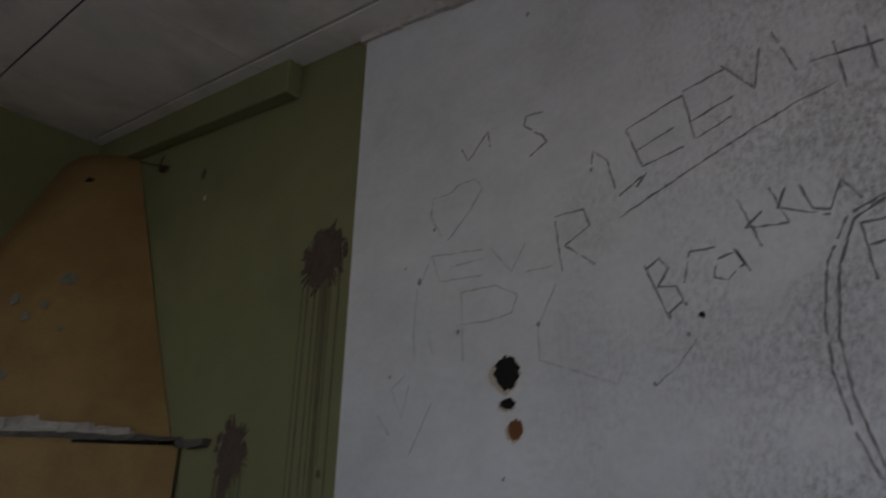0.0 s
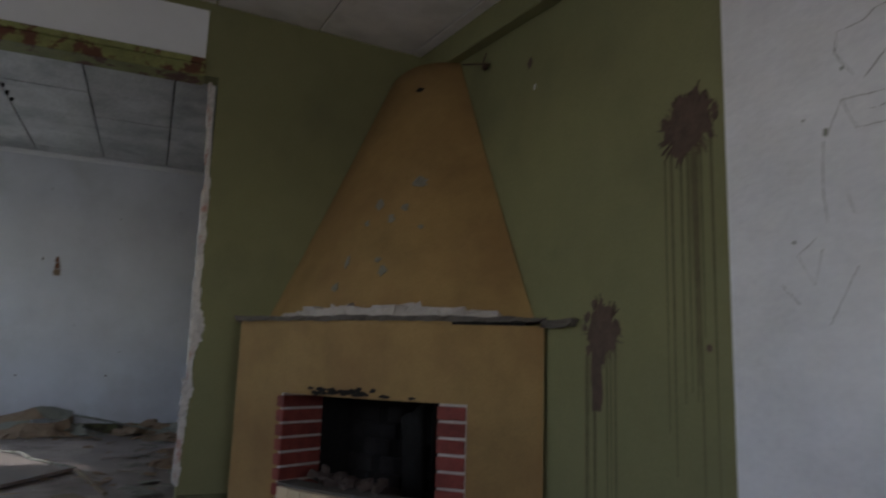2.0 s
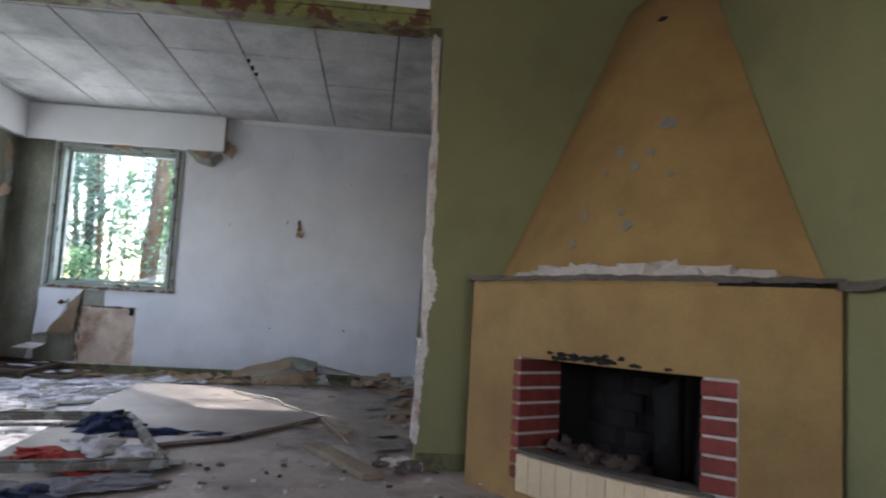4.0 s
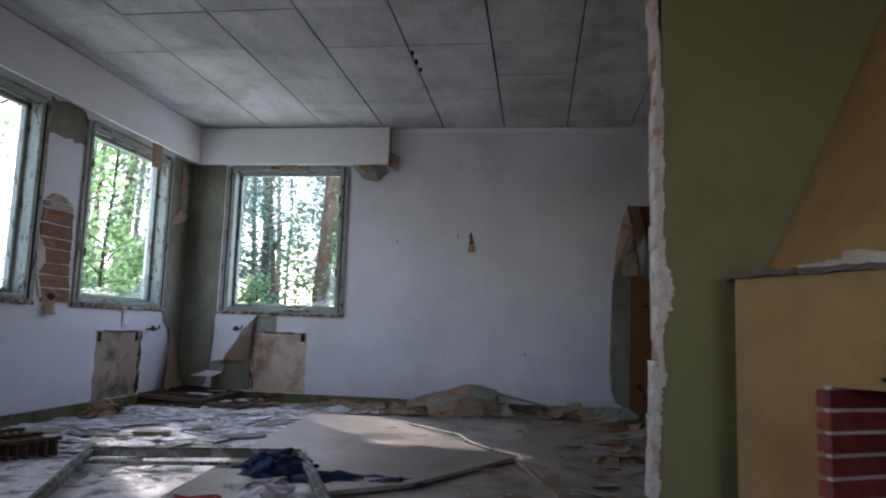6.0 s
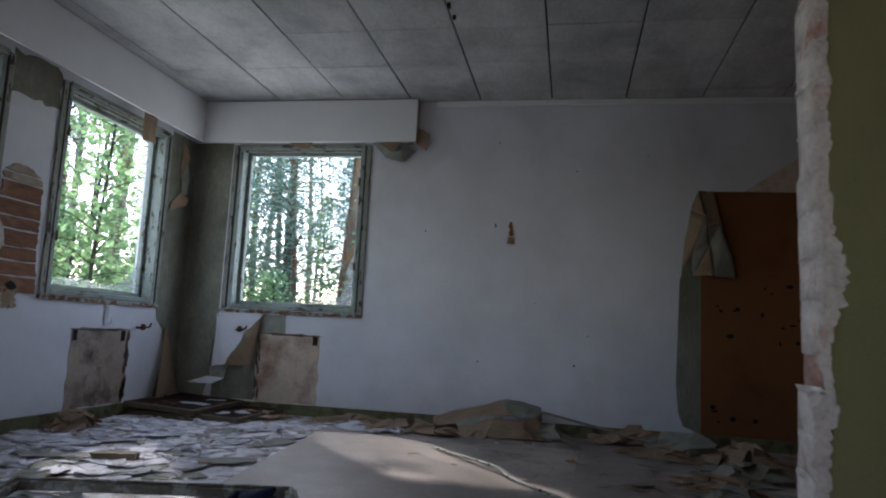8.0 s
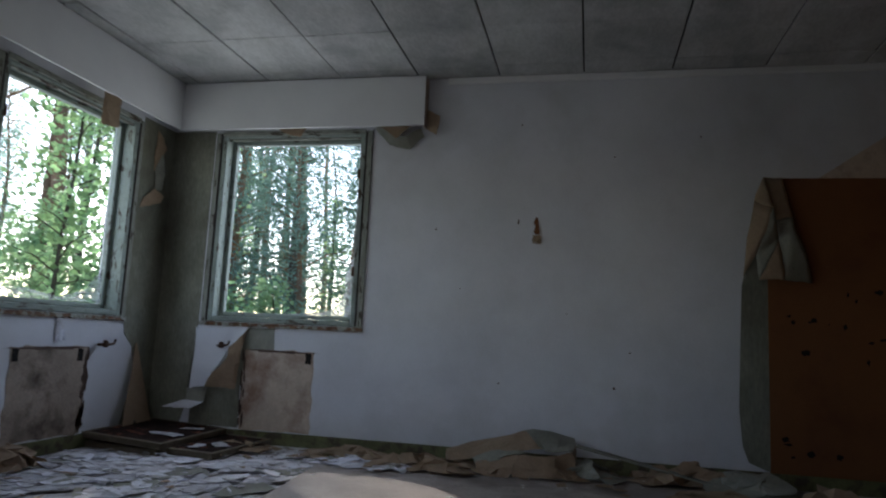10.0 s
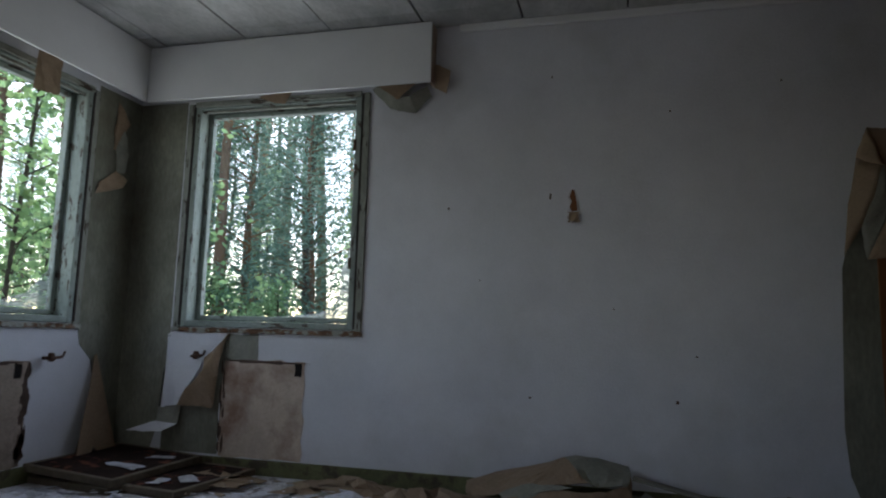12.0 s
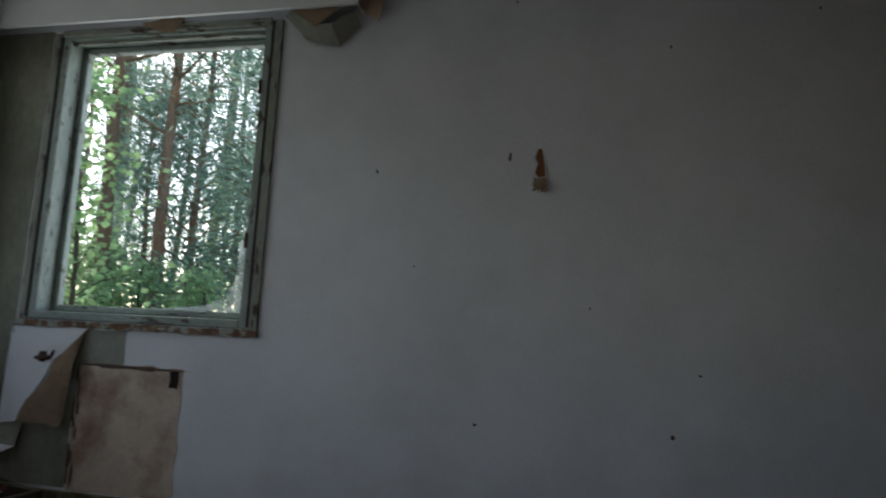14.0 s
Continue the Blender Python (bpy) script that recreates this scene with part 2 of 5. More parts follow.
M["grit"] = mat("plaster_grit", (0.42, 0.40, 0.38), 0.9, var=0.4, scale=20, fine=90, bump=0.3, island=0.5)
M["bark"] = mat("pine_bark", (0.22, 0.145, 0.10), 0.95, var=0.4, scale=6, fine=30, bump=0.8, per=0.25, stretch=(1, 1, 0.3), dist=0.03, spots=((0.30, 0.13, 0.06), 1.2, 0.5, 0.7))
M["bark_dark"] = mat("dark_bark", (0.085, 0.07, 0.055), 0.95, var=0.3, scale=10, fine=40, bump=0.6, stretch=(1, 1, 0.3))
M["ground"] = mat("forest_floor", (0.10, 0.115, 0.04), 0.95, var=0.45, scale=1.2, fine=14, bump=0.6, dist=0.05)


# charcoal rubbed over the part of the wallboard that bears the writing
bn, bl = M["board"].node_tree.nodes, M["board"].node_tree.links
bsdf = bn["Principled BSDF"]
clean = bsdf.inputs["Base Color"].links[0].from_socket
where, rub, cloud = bn.new("ShaderNodeTexCoord"), bn.new("ShaderNodeTexNoise"), bn.new("ShaderNodeTexNoise")
rub.inputs["Scale"].default_value, rub.inputs["Detail"].default_value, rub.inputs["Roughness"].default_value = 60, 8, 0.8
cloud.inputs["Scale"].default_value, cloud.inputs["Detail"].default_value = 4.5, 4
squash = bn.new("ShaderNodeMapping")
squash.inputs["Scale"].default_value = (1.3, 1, 0.8)
xyz = bn.new("ShaderNodeSeparateXYZ")
bl.new(where.outputs["Object"], xyz.inputs["Vector"])
bl.new(where.outputs["Object"], squash.inputs["Vector"])
bl.new(squash.outputs["Vector"], rub.inputs["Vector"])
bl.new(where.outputs["Object"], cloud.inputs["Vector"])


def ranged(socket, a, b, c, d):
    r = bn.new("ShaderNodeMapRange")
    for k, v in zip(("From Min", "From Max", "To Min", "To Max"), (a, b, c, d)):
        r.inputs[k].default_value = v
    bl.new(socket, r.inputs["Value"])
    return r.outputs["Result"]


def times(p, q):
    r = bn.new("ShaderNodeMath")
    r.operation = "MULTIPLY"
    bl.new(p, r.inputs[0])
    bl.new(q, r.inputs[1])
    return r.outputs["Value"]


smear = bn.new("ShaderNodeMixRGB")
smear.inputs["Color2"].default_value = (0.17, 0.165, 0.165, 1)
bl.new(times(times(ranged(rub.outputs["Fac"], 0.44, 0.66, 0, 1), ranged(cloud.outputs["Fac"], 0.38, 0.60, 0.25, 1)), ranged(xyz.outputs["X"], -1.0, 0.0, 0.04, 1.0)), smear.inputs["Fac"])
bl.new(clean, smear.inputs["Color1"])
bl.new(smear.outputs["Color"], bsdf.inputs["Base Color"])


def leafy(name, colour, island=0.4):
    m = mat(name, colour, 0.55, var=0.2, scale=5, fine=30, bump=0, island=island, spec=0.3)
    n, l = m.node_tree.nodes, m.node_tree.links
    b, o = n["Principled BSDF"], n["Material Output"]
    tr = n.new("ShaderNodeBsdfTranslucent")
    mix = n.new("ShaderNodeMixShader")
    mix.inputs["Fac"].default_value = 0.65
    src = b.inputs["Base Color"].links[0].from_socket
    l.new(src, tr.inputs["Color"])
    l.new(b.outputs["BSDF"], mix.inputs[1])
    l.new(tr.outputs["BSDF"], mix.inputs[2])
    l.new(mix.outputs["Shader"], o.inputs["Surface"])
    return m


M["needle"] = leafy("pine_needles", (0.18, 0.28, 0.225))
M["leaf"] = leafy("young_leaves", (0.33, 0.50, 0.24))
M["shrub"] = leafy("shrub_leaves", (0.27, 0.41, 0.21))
glass = bpy.data.materials.new("dusty_window_glass")
glass.use_nodes = True
gn, gl = glass.node_tree.nodes, glass.node_tree.links
gb = gn["Principled BSDF"]
gb.inputs["Roughness"].default_value, gb.inputs["IOR"].default_value = 0.08, 1.45
gb.inputs["Base Color"].default_value = (0.68, 0.72, 0.75, 1)
gt, gm = gn.new("ShaderNodeBsdfTransparent"), gn.new("ShaderNodeMixShader")
gt.inputs["Color"].default_value = (0.93, 0.96, 0.97, 1)
gd = gn.new("ShaderNodeTexNoise")
gd.inputs["Scale"].default_value, gd.inputs["Detail"].default_value = 9, 6
gr = gn.new("ShaderNodeMapRange")
gr.inputs["From Min"].default_value, gr.inputs["From Max"].default_value = 0.3, 0.7
gr.inputs["To Min"].default_value, gr.inputs["To Max"].default_value = 0.10, 0.50
gl.new(gd.outputs["Fac"], gr.inputs["Value"])
gl.new(gr.outputs["Result"], gm.inputs["Fac"])
gl.new(gt.outputs["BSDF"], gm.inputs[1])
gl.new(gb.outputs["BSDF"], gm.inputs[2])
gl.new(gm.outputs["Shader"], gn["Material Output"].inputs["Surface"])
M["glass"] = glass


# ---- helpers for meshes ----
def finish(bm, name, material, smooth=False):
    me = bpy.data.meshes.new(name)
    bmesh.ops.recalc_face_normals(bm, faces=bm.faces)
    bm.to_mesh(me)
    bm.free()
    for mt in (material if isinstance(material, (list, tuple)) else [material]):
        me.materials.append(M[mt] if isinstance(mt, str) else mt)
    if smooth:
        me.polygons.foreach_set("use_smooth", [True] * len(me.polygons))
    return me


def part(name, bm, material, parent=None, label="", smooth=False, at=None):
    ob = new(name, finish(bm, name, material, smooth))
    if parent is not None:
        ob.parent = parent
    if at is not None:
        ob.matrix_basis = at
    if label:
        tagged(ob, label)
    return ob


def thing(name, label, category, m=None, group="", kind=""):
    ob = new(name)
    ob.empty_display_size = 0.1
    if m is not None:
        ob.matrix_basis = m
    return tagged(ob, label, category, group, kind)


def solid(name, bm, material, label, category, m=None, group="", kind="", smooth=False):
    ob = part(name, bm, material, None, "", smooth, m)
    return tagged(ob, label, category, group, kind)


def box(bm, x0, x1, y0, y1, z0, z1, bevel=0.0, mi=0):
    c = Matrix.LocRotScale(((x0 + x1) / 2, (y0 + y1) / 2, (z0 + z1) / 2), None, (abs(x1 - x0), abs(y1 - y0), abs(z1 - z0)))
    r = bmesh.ops.create_cube(bm, size=1, matrix=c)
    faces = list({f for v in r["verts"] for f in v.link_faces})
    if bevel:
        e = list({e for v in r["verts"] for e in v.link_edges})
        faces = bmesh.ops.bevel(bm, geom=e, offset=bevel, segments=1, affect="EDGES")["faces"] + [f for f in faces if f.is_valid]
    for f in faces:
        if f.is_valid:
            f.material_index = mi
    return bm


def boxes(*specs, bevel=0.0):
    bm = bmesh.new()
    for s in specs:
        box(bm, *s, bevel=bevel)
    return bm


def bar(a, b, w, h, up=(0, 0, 1), bevel=0.004):
    """A straight bar from a to b."""
    a, b = Vector(a), Vector(b)
    d = b - a
    x = d.normalized()
    s = Vector(up).cross(x).normalized()
    u = x.cross(s)
    bm = bmesh.new()
    box(bm, 0, d.length, -w / 2, w / 2, -h / 2, h / 2, bevel)
    m = Matrix((x, s, u)).transposed().to_4x4()
    m.translation = a
    bmesh.ops.transform(bm, matrix=m, verts=bm.verts)
    return bm


def pierced(bm, plane, lo, hi, u0, u1, z0, z1, holes):
    """A wall across `plane` ('x' or 'y') from lo to hi in that axis, u0..u1 along the other, with rectangular holes (u0, u1, z0, z1)."""
    us = sorted({u0, u1, *[h[0] for h in holes], *[h[1] for h in holes]})
    zs = sorted({z0, z1, *[h[2] for h in holes], *[h[3] for h in holes]})
    us, zs = [u for u in us if u0 <= u <= u1], [z for z in zs if z0 <= z <= z1]

    def full(i, j):
        if not (0 <= i < len(us) - 1 and 0 <= j < len(zs) - 1):
            return False
        u, z = (us[i] + us[i + 1]) / 2, (zs[j] + zs[j + 1]) / 2
        return not any(h[0] < u < h[1] and h[2] < z < h[3] for h in holes)

    def quad(pts):
        bm.faces.new([bm.verts.new((p, u, z) if plane == "x" else (u, p, z)) for p, u, z in pts])
    for i in range(len(us) - 1):
        for j in range(len(zs) - 1):
            if not full(i, j):
                continue
            a, b, c, d = us[i], us[i + 1], zs[j], zs[j + 1]
            for p in (lo, hi):
                quad([(p, a, c), (p, b, c), (p, b, d), (p, a, d)])
            for ok, e in ((full(i - 1, j), [(a, c), (a, d)]), (full(i + 1, j), [(b, c), (b, d)]), (full(i, j - 1), [(a, c), (b, c)]), (full(i, j + 1), [(a, d), (b, d)])):
                if not ok:
                    quad([(lo, *e[0]), (hi, *e[0]), (hi, *e[1]), (lo, *e[1])])
    bmesh.ops.remove_doubles(bm, verts=bm.verts, dist=1e-5)
    return bm


def ragged(u0, u1, v0, v1, seed, amp=0.02, step=0.06):
    """The outline of a torn rectangle."""
    r = random.Random(seed)
    pts = []
    cs = [(u0, v0), (u1, v0), (u1, v1), (u0, v1)]
    for k in range(4):
        a, b = Vector(cs[k]), Vector(cs[(k + 1) % 4])
        n = max(2, int((b - a).length / step))
        for i in range(n):
            p = a.lerp(b, i / n)
            pts.append((p.x + r.uniform(-amp, amp), p.y + r.uniform(-amp, amp)))
    return pts


def blob(cu, cv, ru, rv, seed, amp=0.3, n=22):
    r = random.Random(seed)
    return [(cu + ru * math.cos(6.2832 * i / n) * (1 + r.uniform(-amp, amp)), cv + rv * math.sin(6.2832 * i / n) * (1 + r.uniform(-amp, amp))) for i in range(n)]


def wall_patch(name, outline, plane, pos, out, material, thick, label="", category="", parent=None, mats=None):
    """A thin piece with a free outline lying on a wall; out: +1 or -1, the way that the wall faces."""
    bm = bmesh.new()
    f = bm.faces.new([bm.verts.new((pos, u, z) if plane == "x" else (u, pos, z)) for u, z in outline])
    r = bmesh.ops.extrude_face_region(bm, geom=[f])
    d = Vector((out * thick, 0, 0)) if plane == "x" else Vector((0, out * thick, 0))
    bmesh.ops.translate(bm, vec=d, verts=[v for v in r["geom"] if isinstance(v, bmesh.types.BMVert)])
    bmesh.ops.triangulate(bm, faces=[f for f in bm.faces if len(f.verts) > 4])
    if parent is not None:
        return part(name, bm, material, parent, label)
    return solid(name, bm, material, label, category)


def crumpled(nx, ny, w, d, height, seed, fold=3.0, fine=9.0, edge=0.03, thick=0.003):
    """A crumpled sheet of paper or cloth, w by d, that lies on z = 0."""
    r = random.Random(seed)
    ox, oy = r.uniform(0, 90), r.uniform(0, 90)
    bm = bmesh.new()
    vs = []
    for j in range(ny + 1):
        for i in range(nx + 1):
            u, v = i / nx - 0.5, j / ny - 0.5
            ex = edge * noise.noise((ox + 7 * u, oy + 7 * v, 3))
            ey = edge * noise.noise((ox + 7 * u, oy + 7 * v, 8))
            a = 1 - abs(noise.noise((ox + fold * u * w, oy + fold * v * d, 0)))
            b = abs(noise.noise((ox + fine * u * w, oy + fine * v * d, 5)))
            e = min(1, 3.2 * min(0.5 - abs(u), 0.5 - abs(v)) + 0.12)
            z = max(0.0, height * (a * a * a * 0.95 + 0.25 * b) * e)
            vs.append(bm.verts.new((u * w + ex, v * d + ey, 0.003 + z)))
    for j in range(ny):
        for i in range(nx):
            k = j * (nx + 1) + i
            bm.faces.new((vs[k], vs[k + 1], vs[k + nx + 2], vs[k + nx + 1]))
    g = bmesh.ops.extrude_face_region(bm, geom=bm.faces[:])
    bmesh.ops.translate(bm, vec=(0, 0, thick), verts=[v for v in g["geom"] if isinstance(v, bmesh.types.BMVert)])
    return bm


def plate(corners, z0, thick):
    """A flat sheet with free corners (x, y)."""
    bm = bmesh.new()
    f = bm.faces.new([bm.verts.new((x, y, z0)) for x, y in corners])
    r = bmesh.ops.extrude_face_region(bm, geom=[f])
    bmesh.ops.translate(bm, vec=(0, 0, thick), verts=[v for v in r["geom"] if isinstance(v, bmesh.types.BMVert)])
    return bm


def rough_block(sx, sy, sz, seed, amp=0.25):
    r = random.Random(seed)
    bm = bmesh.new()
    bmesh.ops.create_cube(bm, size=1)
    bmesh.ops.subdivide_edges(bm, edges=bm.edges[:], cuts=1, use_grid_fill=True)
    for v in bm.verts:
        v.co = Vector((v.co.x * sx * (1 + r.uniform(-amp, amp)), v.co.y * sy * (1 + r.uniform(-amp, amp)), v.co.z * sz * (1 + r.uniform(-amp, amp))))
    return bm


# ---- structure ----
def wall(name, label, bm, material):
    return solid(name, bm, material, label, "wall", kind="structure")


floor = solid("floor", boxes((XF - 0.3, XB + 0.2, YL - 0.3, YR + 0.3, FLOOR - 0.15, FLOOR)), "floor", "dusty grey-brown hardboard floor", "floor", kind="structure")
wall_far = wall("wall_west", "pale blue-white wallpapered far wall", pierced(bmesh.new(), "x", XF - 0.22, XF, YL, YR, FLOOR, 3.2, [W2]), "wallpaper")
wall_win = wall("wall_south", "pale wallpapered window wall", pierced(bmesh.new(), "y", YL - 0.22, YL, XF - 0.22, XB, FLOOR, 3.2, [W0, W1, W3]), "wallpaper")
wall_div = wall("wall_divider", "green painted brick wall with a wide opening", pierced(bmesh.new(), "x", XD - 0.15, XD, YL, YR, FLOOR, 3.2, [(YL + 0.02, 0.305, FLOOR, 2.60), (0.305, 0.358, FLOOR, 0.60), (0.305, 0.39, 0.60, 2.60)]), "green")
wall_right = wall("wall_north", "olive green painted wall", boxes((XF - 0.22, XB, YR, YR + 0.15, FLOOR, 3.2)), "green")
# never in view: its dark hardboard colour is chosen to cut bounced light
wall_far_right = wall("wall_north_far_room", "unseen side wall, dark brown to cut bounced light", boxes((XF, XD - 0.15, YR - 0.01, YR, FLOOR, CEIL)), "orange")
wall_back = wall("wall_east", "pale plain wall", pierced(bmesh.new(), "x", XB, XB + 0.15, YL, YR, FLOOR, 3.2, [W4]), "board")
ceiling_slab = solid("ceiling", boxes((XF - 0.22, XB + 0.15, YL - 0.22, YR + 0.15, CEIL + 0.30, CEIL + 0.4), (XF, XD - 0.15, YL, YR, CEIL + 0.022, CEIL + 0.05)), "gap", "dark boarding above the ceiling panels", "ceiling", kind="structure")


def slope(x, y):
    """How far the near room's ceiling lies below the corner by the fireplace."""
    return -0.14 * (x + 4.4) - 0.04 * (y - 1.82)


def sloped(bm):
    for v in bm.verts:
        v.co.z += slope(v.co.x, v.co.y)
    return bm


def ceiling_panels(name, x0, x1, y0, y1, sx, sy, ox, oy, z, seed, material="ceiling", tilt=False):
    r = random.Random(seed)
    bm = bmesh.new()
    i = math.floor((x0 - ox) / sx)
    while ox + i * sx < x1:
        j = math.floor((y0 - oy) / sy)
        while oy + j * sy < y1:
            a, b = max(x0, ox + i * sx + 0.002), min(x1, ox + (i + 1) * sx - 0.002)
            c, d = max(y0, oy + j * sy + 0.006), min(y1, oy + (j + 1) * sy - 0.006)
            if b - a > 0.02 and d - c > 0.02:
                dz = r.uniform(-0.004, 0.003)
                box(bm, a, b, c, d, z + dz, z + dz + 0.02, bevel=0.003)
            j += 1
        i += 1
    if tilt:
        sloped(bm)
    return solid(name, bm, material, "grey fibreboard ceiling panels with open joints", "ceiling", kind="structure")


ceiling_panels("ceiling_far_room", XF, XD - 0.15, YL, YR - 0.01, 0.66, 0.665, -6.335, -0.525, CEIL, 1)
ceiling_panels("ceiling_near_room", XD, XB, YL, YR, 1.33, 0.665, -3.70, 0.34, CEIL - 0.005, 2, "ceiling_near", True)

# near room: the wallboard part of the fireplace wall
board = wall("wall_north_board", "white scuffed wallboard with scribbles", boxes((-1.70, XB, YR - 0.004, YR, FLOOR, CEIL)), "board")
lintel = wall("wall_lintel", "white wall above the wide opening", boxes((XD, XD + 0.004, YL, 0.30, 2.70, CEIL)), "white")
solid("trim_lintel", boxes((XD - 0.15, XD + 0.02, YL, 0.305, 2.585, 2.66), (XD, XD + 0.03, YL, 0.305, 2.66, 2.70), bevel=0.004), "green_trim", "chipped green trim under the lintel", "trim", kind="structure")

# baseboards
solid("baseboard_west", boxes((XF, XF + 0.015, YL, YR - 0.01, FLOOR, 0.085), bevel=0.004), "base_green", "narrow green baseboard", "baseboard", kind="structure")
solid("baseboard_south", boxes((XF + 0.015, XD - 0.15, YL, YL + 0.015, FLOOR, 0.085), bevel=0.004), "base_green", "narrow green baseboard", "baseboard", kind="structure")
solid("baseboard_divider", boxes((XD, XD + 0.012, 0.365, 0.70, FLOOR, 0.075), bevel=0.004), "base_green", "narrow green baseboard", "baseboard", kind="structure")
solid("cornice", boxes((XF, XF + 0.03, -1.62, YR - 0.01, CEIL - 0.055, CEIL), bevel=0.008), "white", "thin white cornice strip", "trim", kind="structure")

# pelmet along the windows
pelmet = thing("window_pelmet", "white boxed curtain pelmet below the ceiling", "pelmet")
PY, PX, PZ = YL + 0.14, XF + 0.13, 2.598
part("front_board", boxes((PX - 0.018, PX, PY, -1.78, PZ, CEIL - 0.014), bevel=0.002), "white", pelmet)
part("front_board", boxes((PX, XD - 0.16, PY - 0.018, PY, PZ, CEIL - 0.014), bevel=0.002), "white", pelmet)
part("end_board", boxes((XF, PX - 0.018, -1.80, -1.782, PZ + 0.005, CEIL - 0.014), bevel=0.002), "bare", pelmet, "bare brown end of the pelmet")
part("top_board", boxes((XF, PX - 0.018, PY, -1.80, CEIL - 0.03, CEIL - 0.016)), "white", pelmet)
part("top_board", boxes((XF, XD - 0.16, YL, PY - 0.018, CEIL - 0.03, CEIL - 0.016)), "white", pelmet)


def splintered(bm, axis, seed):
    """A plank cut into many short lengths, its edges broken unevenly."""
    q = random.Random(seed)
    bmesh.ops.subdivide_edges(bm, edges=[e for e in bm.edges if abs(e.verts[0].co[axis] - e.verts[1].co[axis]) > 0.2], cuts=44)
    mid = sum((v.co.z for v in bm.verts)) / len(bm.verts)
    for v in bm.verts:
        v.co.z += q.uniform(-0.004, 0.003) if v.co.z > mid else q.choice((0, 0, 0.003, 0.010, -0.003)) + q.uniform(-0.002, 0.002)
        v.co[1 - axis] += q.uniform(-0.004, 0.004)
    return bm


def window(name, plane, pos, inward, u0, u1, z0, z1, label, shards):
    """A wooden window with its frame, trim, sash and broken glass. pos: the wall's inner face; inward: the way into the room."""
    th = thing(name, label, "window", kind="structure")

    def bx(ua, ub, p0, p1, za, zb):
        a, b = sorted((pos + inward * p0, pos + inward * p1))
        return (a, b, ua, ub, za, zb) if plane == "x" else (ua, ub, a, b, za, zb)
    t = 0.045
    for ua, ub, za, zb in ((u0, u0 + t, z0, z1), (u0 + t, u1 - t, z1 - t, z1), (u0 + t, u1 - t, z0, z0 + t), (u1 - t, u1, z0, z1)):
        jamb = part("window_frame", boxes(bx(ua, ub, -0.16, 0.012, za, zb), bevel=0.005), "frame" if zb - za > 0.5 else "frame_across", th)
    s = 0.036
    a, b, c, d = u0 + t + 0.004, u1 - t - 0.004, z0 + t + 0.004, z1 - t - 0.004
    for ua, ub, za, zb in ((a, a + s, c, d), (b - s, b, c, d), (a + s, b - s, d - s, d), (a + s, b - s, c, c + s)):
        rail = part("sash", boxes(bx(ua, ub, -0.145, -0.095, za, zb), bevel=0.006), "frame" if zb - za > 0.5 else "frame_across", th)
    for ua, ub in ((u0 - 0.06, u0 - 0.002), (u1 + 0.002, u1 + 0.06)):
        part("trim", boxes(bx(ua, ub, 0.0, 0.016, z0 - 0.01, z1), bevel=0.004), "trim_wood", th, "flaking grey trim board")
    # solid dark strips stand in for the shadow between frame and trim
    for ua, ub in ((u0 - 0.014, u0 + 0.001), (u1 - 0.001, u1 + 0.014)):
        part("shadow_joint", boxes(bx(ua, ub, 0.0, 0.0175, z0 + 0.01, z1 - 0.005)), "gap", th, "dark strip for the shaded joint beside the frame")
    part("header", boxes(bx(u0 + 0.002, u1 - 0.002, 0.012, 0.028, z1 - 0.03, z1 + 0.01), bevel=0.004), "trim_across", th, "flaking header board")
    part("stop_bead", boxes(bx(u0 + t, u1 - t, -0.03, -0.012, z1 - t - 0.02, z1 - t - 0.001), bevel=0.003), "trim_across", th)
    part("window_sill", splintered(boxes(bx(u0 - 0.065, u1 + 0.065, -0.02, 0.026, z0 - 0.038, z0 - 0.004)), 0 if plane == "y" else 1, z0), "sill", th, "splintered brown sill with remains of paint")
    for k, pts in enumerate(shards):
        bm = bmesh.new()
        q = pos - inward * 0.12
        f = bm.faces.new([bm.verts.new((q, u, z) if plane == "x" else (u, q, z)) for u, z in pts])
        r = bmesh.ops.extrude_face_region(bm, geom=[f])
        off = (0.004, 0, 0) if plane == "x" else (0, 0.004, 0)
        bmesh.ops.translate(bm, vec=off, verts=[v for v in r["geom"] if isinstance(v, bmesh.types.BMVert)])
        g = part("pane", bm, "glass", rail, "broken dusty pane of glass")
        g.visible_shadow = False
    for k in (0.25, 0.75):
        z = z0 + k * (z1 - z0)
        part("hinge", boxes(bx(u1 - t - 0.008, u1 - t + 0.012, 0.012, 0.02, z, z + 0.08), bevel=0.003), "rust", jamb, "rusty hinge")
    return th


window("window_1", "y", YL, 1, *W1, "pale green wooden window with broken glass", [[(-7.97, 1.05), (-6.82, 1.05), (-6.9, 1.09), (-7.2, 1.12), (-7.55, 1.07), (-7.8, 1.14), (-7.97, 1.32)]])
window("window_2", "y", YL, 1, *W0, "pale green wooden window with broken glass", [[(-6.09, 1.03), (-4.95, 1.03), (-5.2, 1.10), (-5.8, 1.06), (-6.09, 1.12)]])
window("window_3", "x", XF, 1, *W2, "pale green wooden window with a broken pane", [[(-2.36, 1.02), (-2.36, 1.76), (-2.38, 1.66), (-2.41, 1.48), (-2.455, 1.38), (-2.445, 1.26), (-2.50, 1.12), (-2.62, 1.075), (-2.9, 1.05), (-3.3, 1.02)]])
# unseen window, added only to go with the near room's fill lamp
window("window_4", "y", YL, 1, *W3, "pale green wooden window", [])


# ---- corner fireplace ----
FC = Vector((-4.40, 1.82))


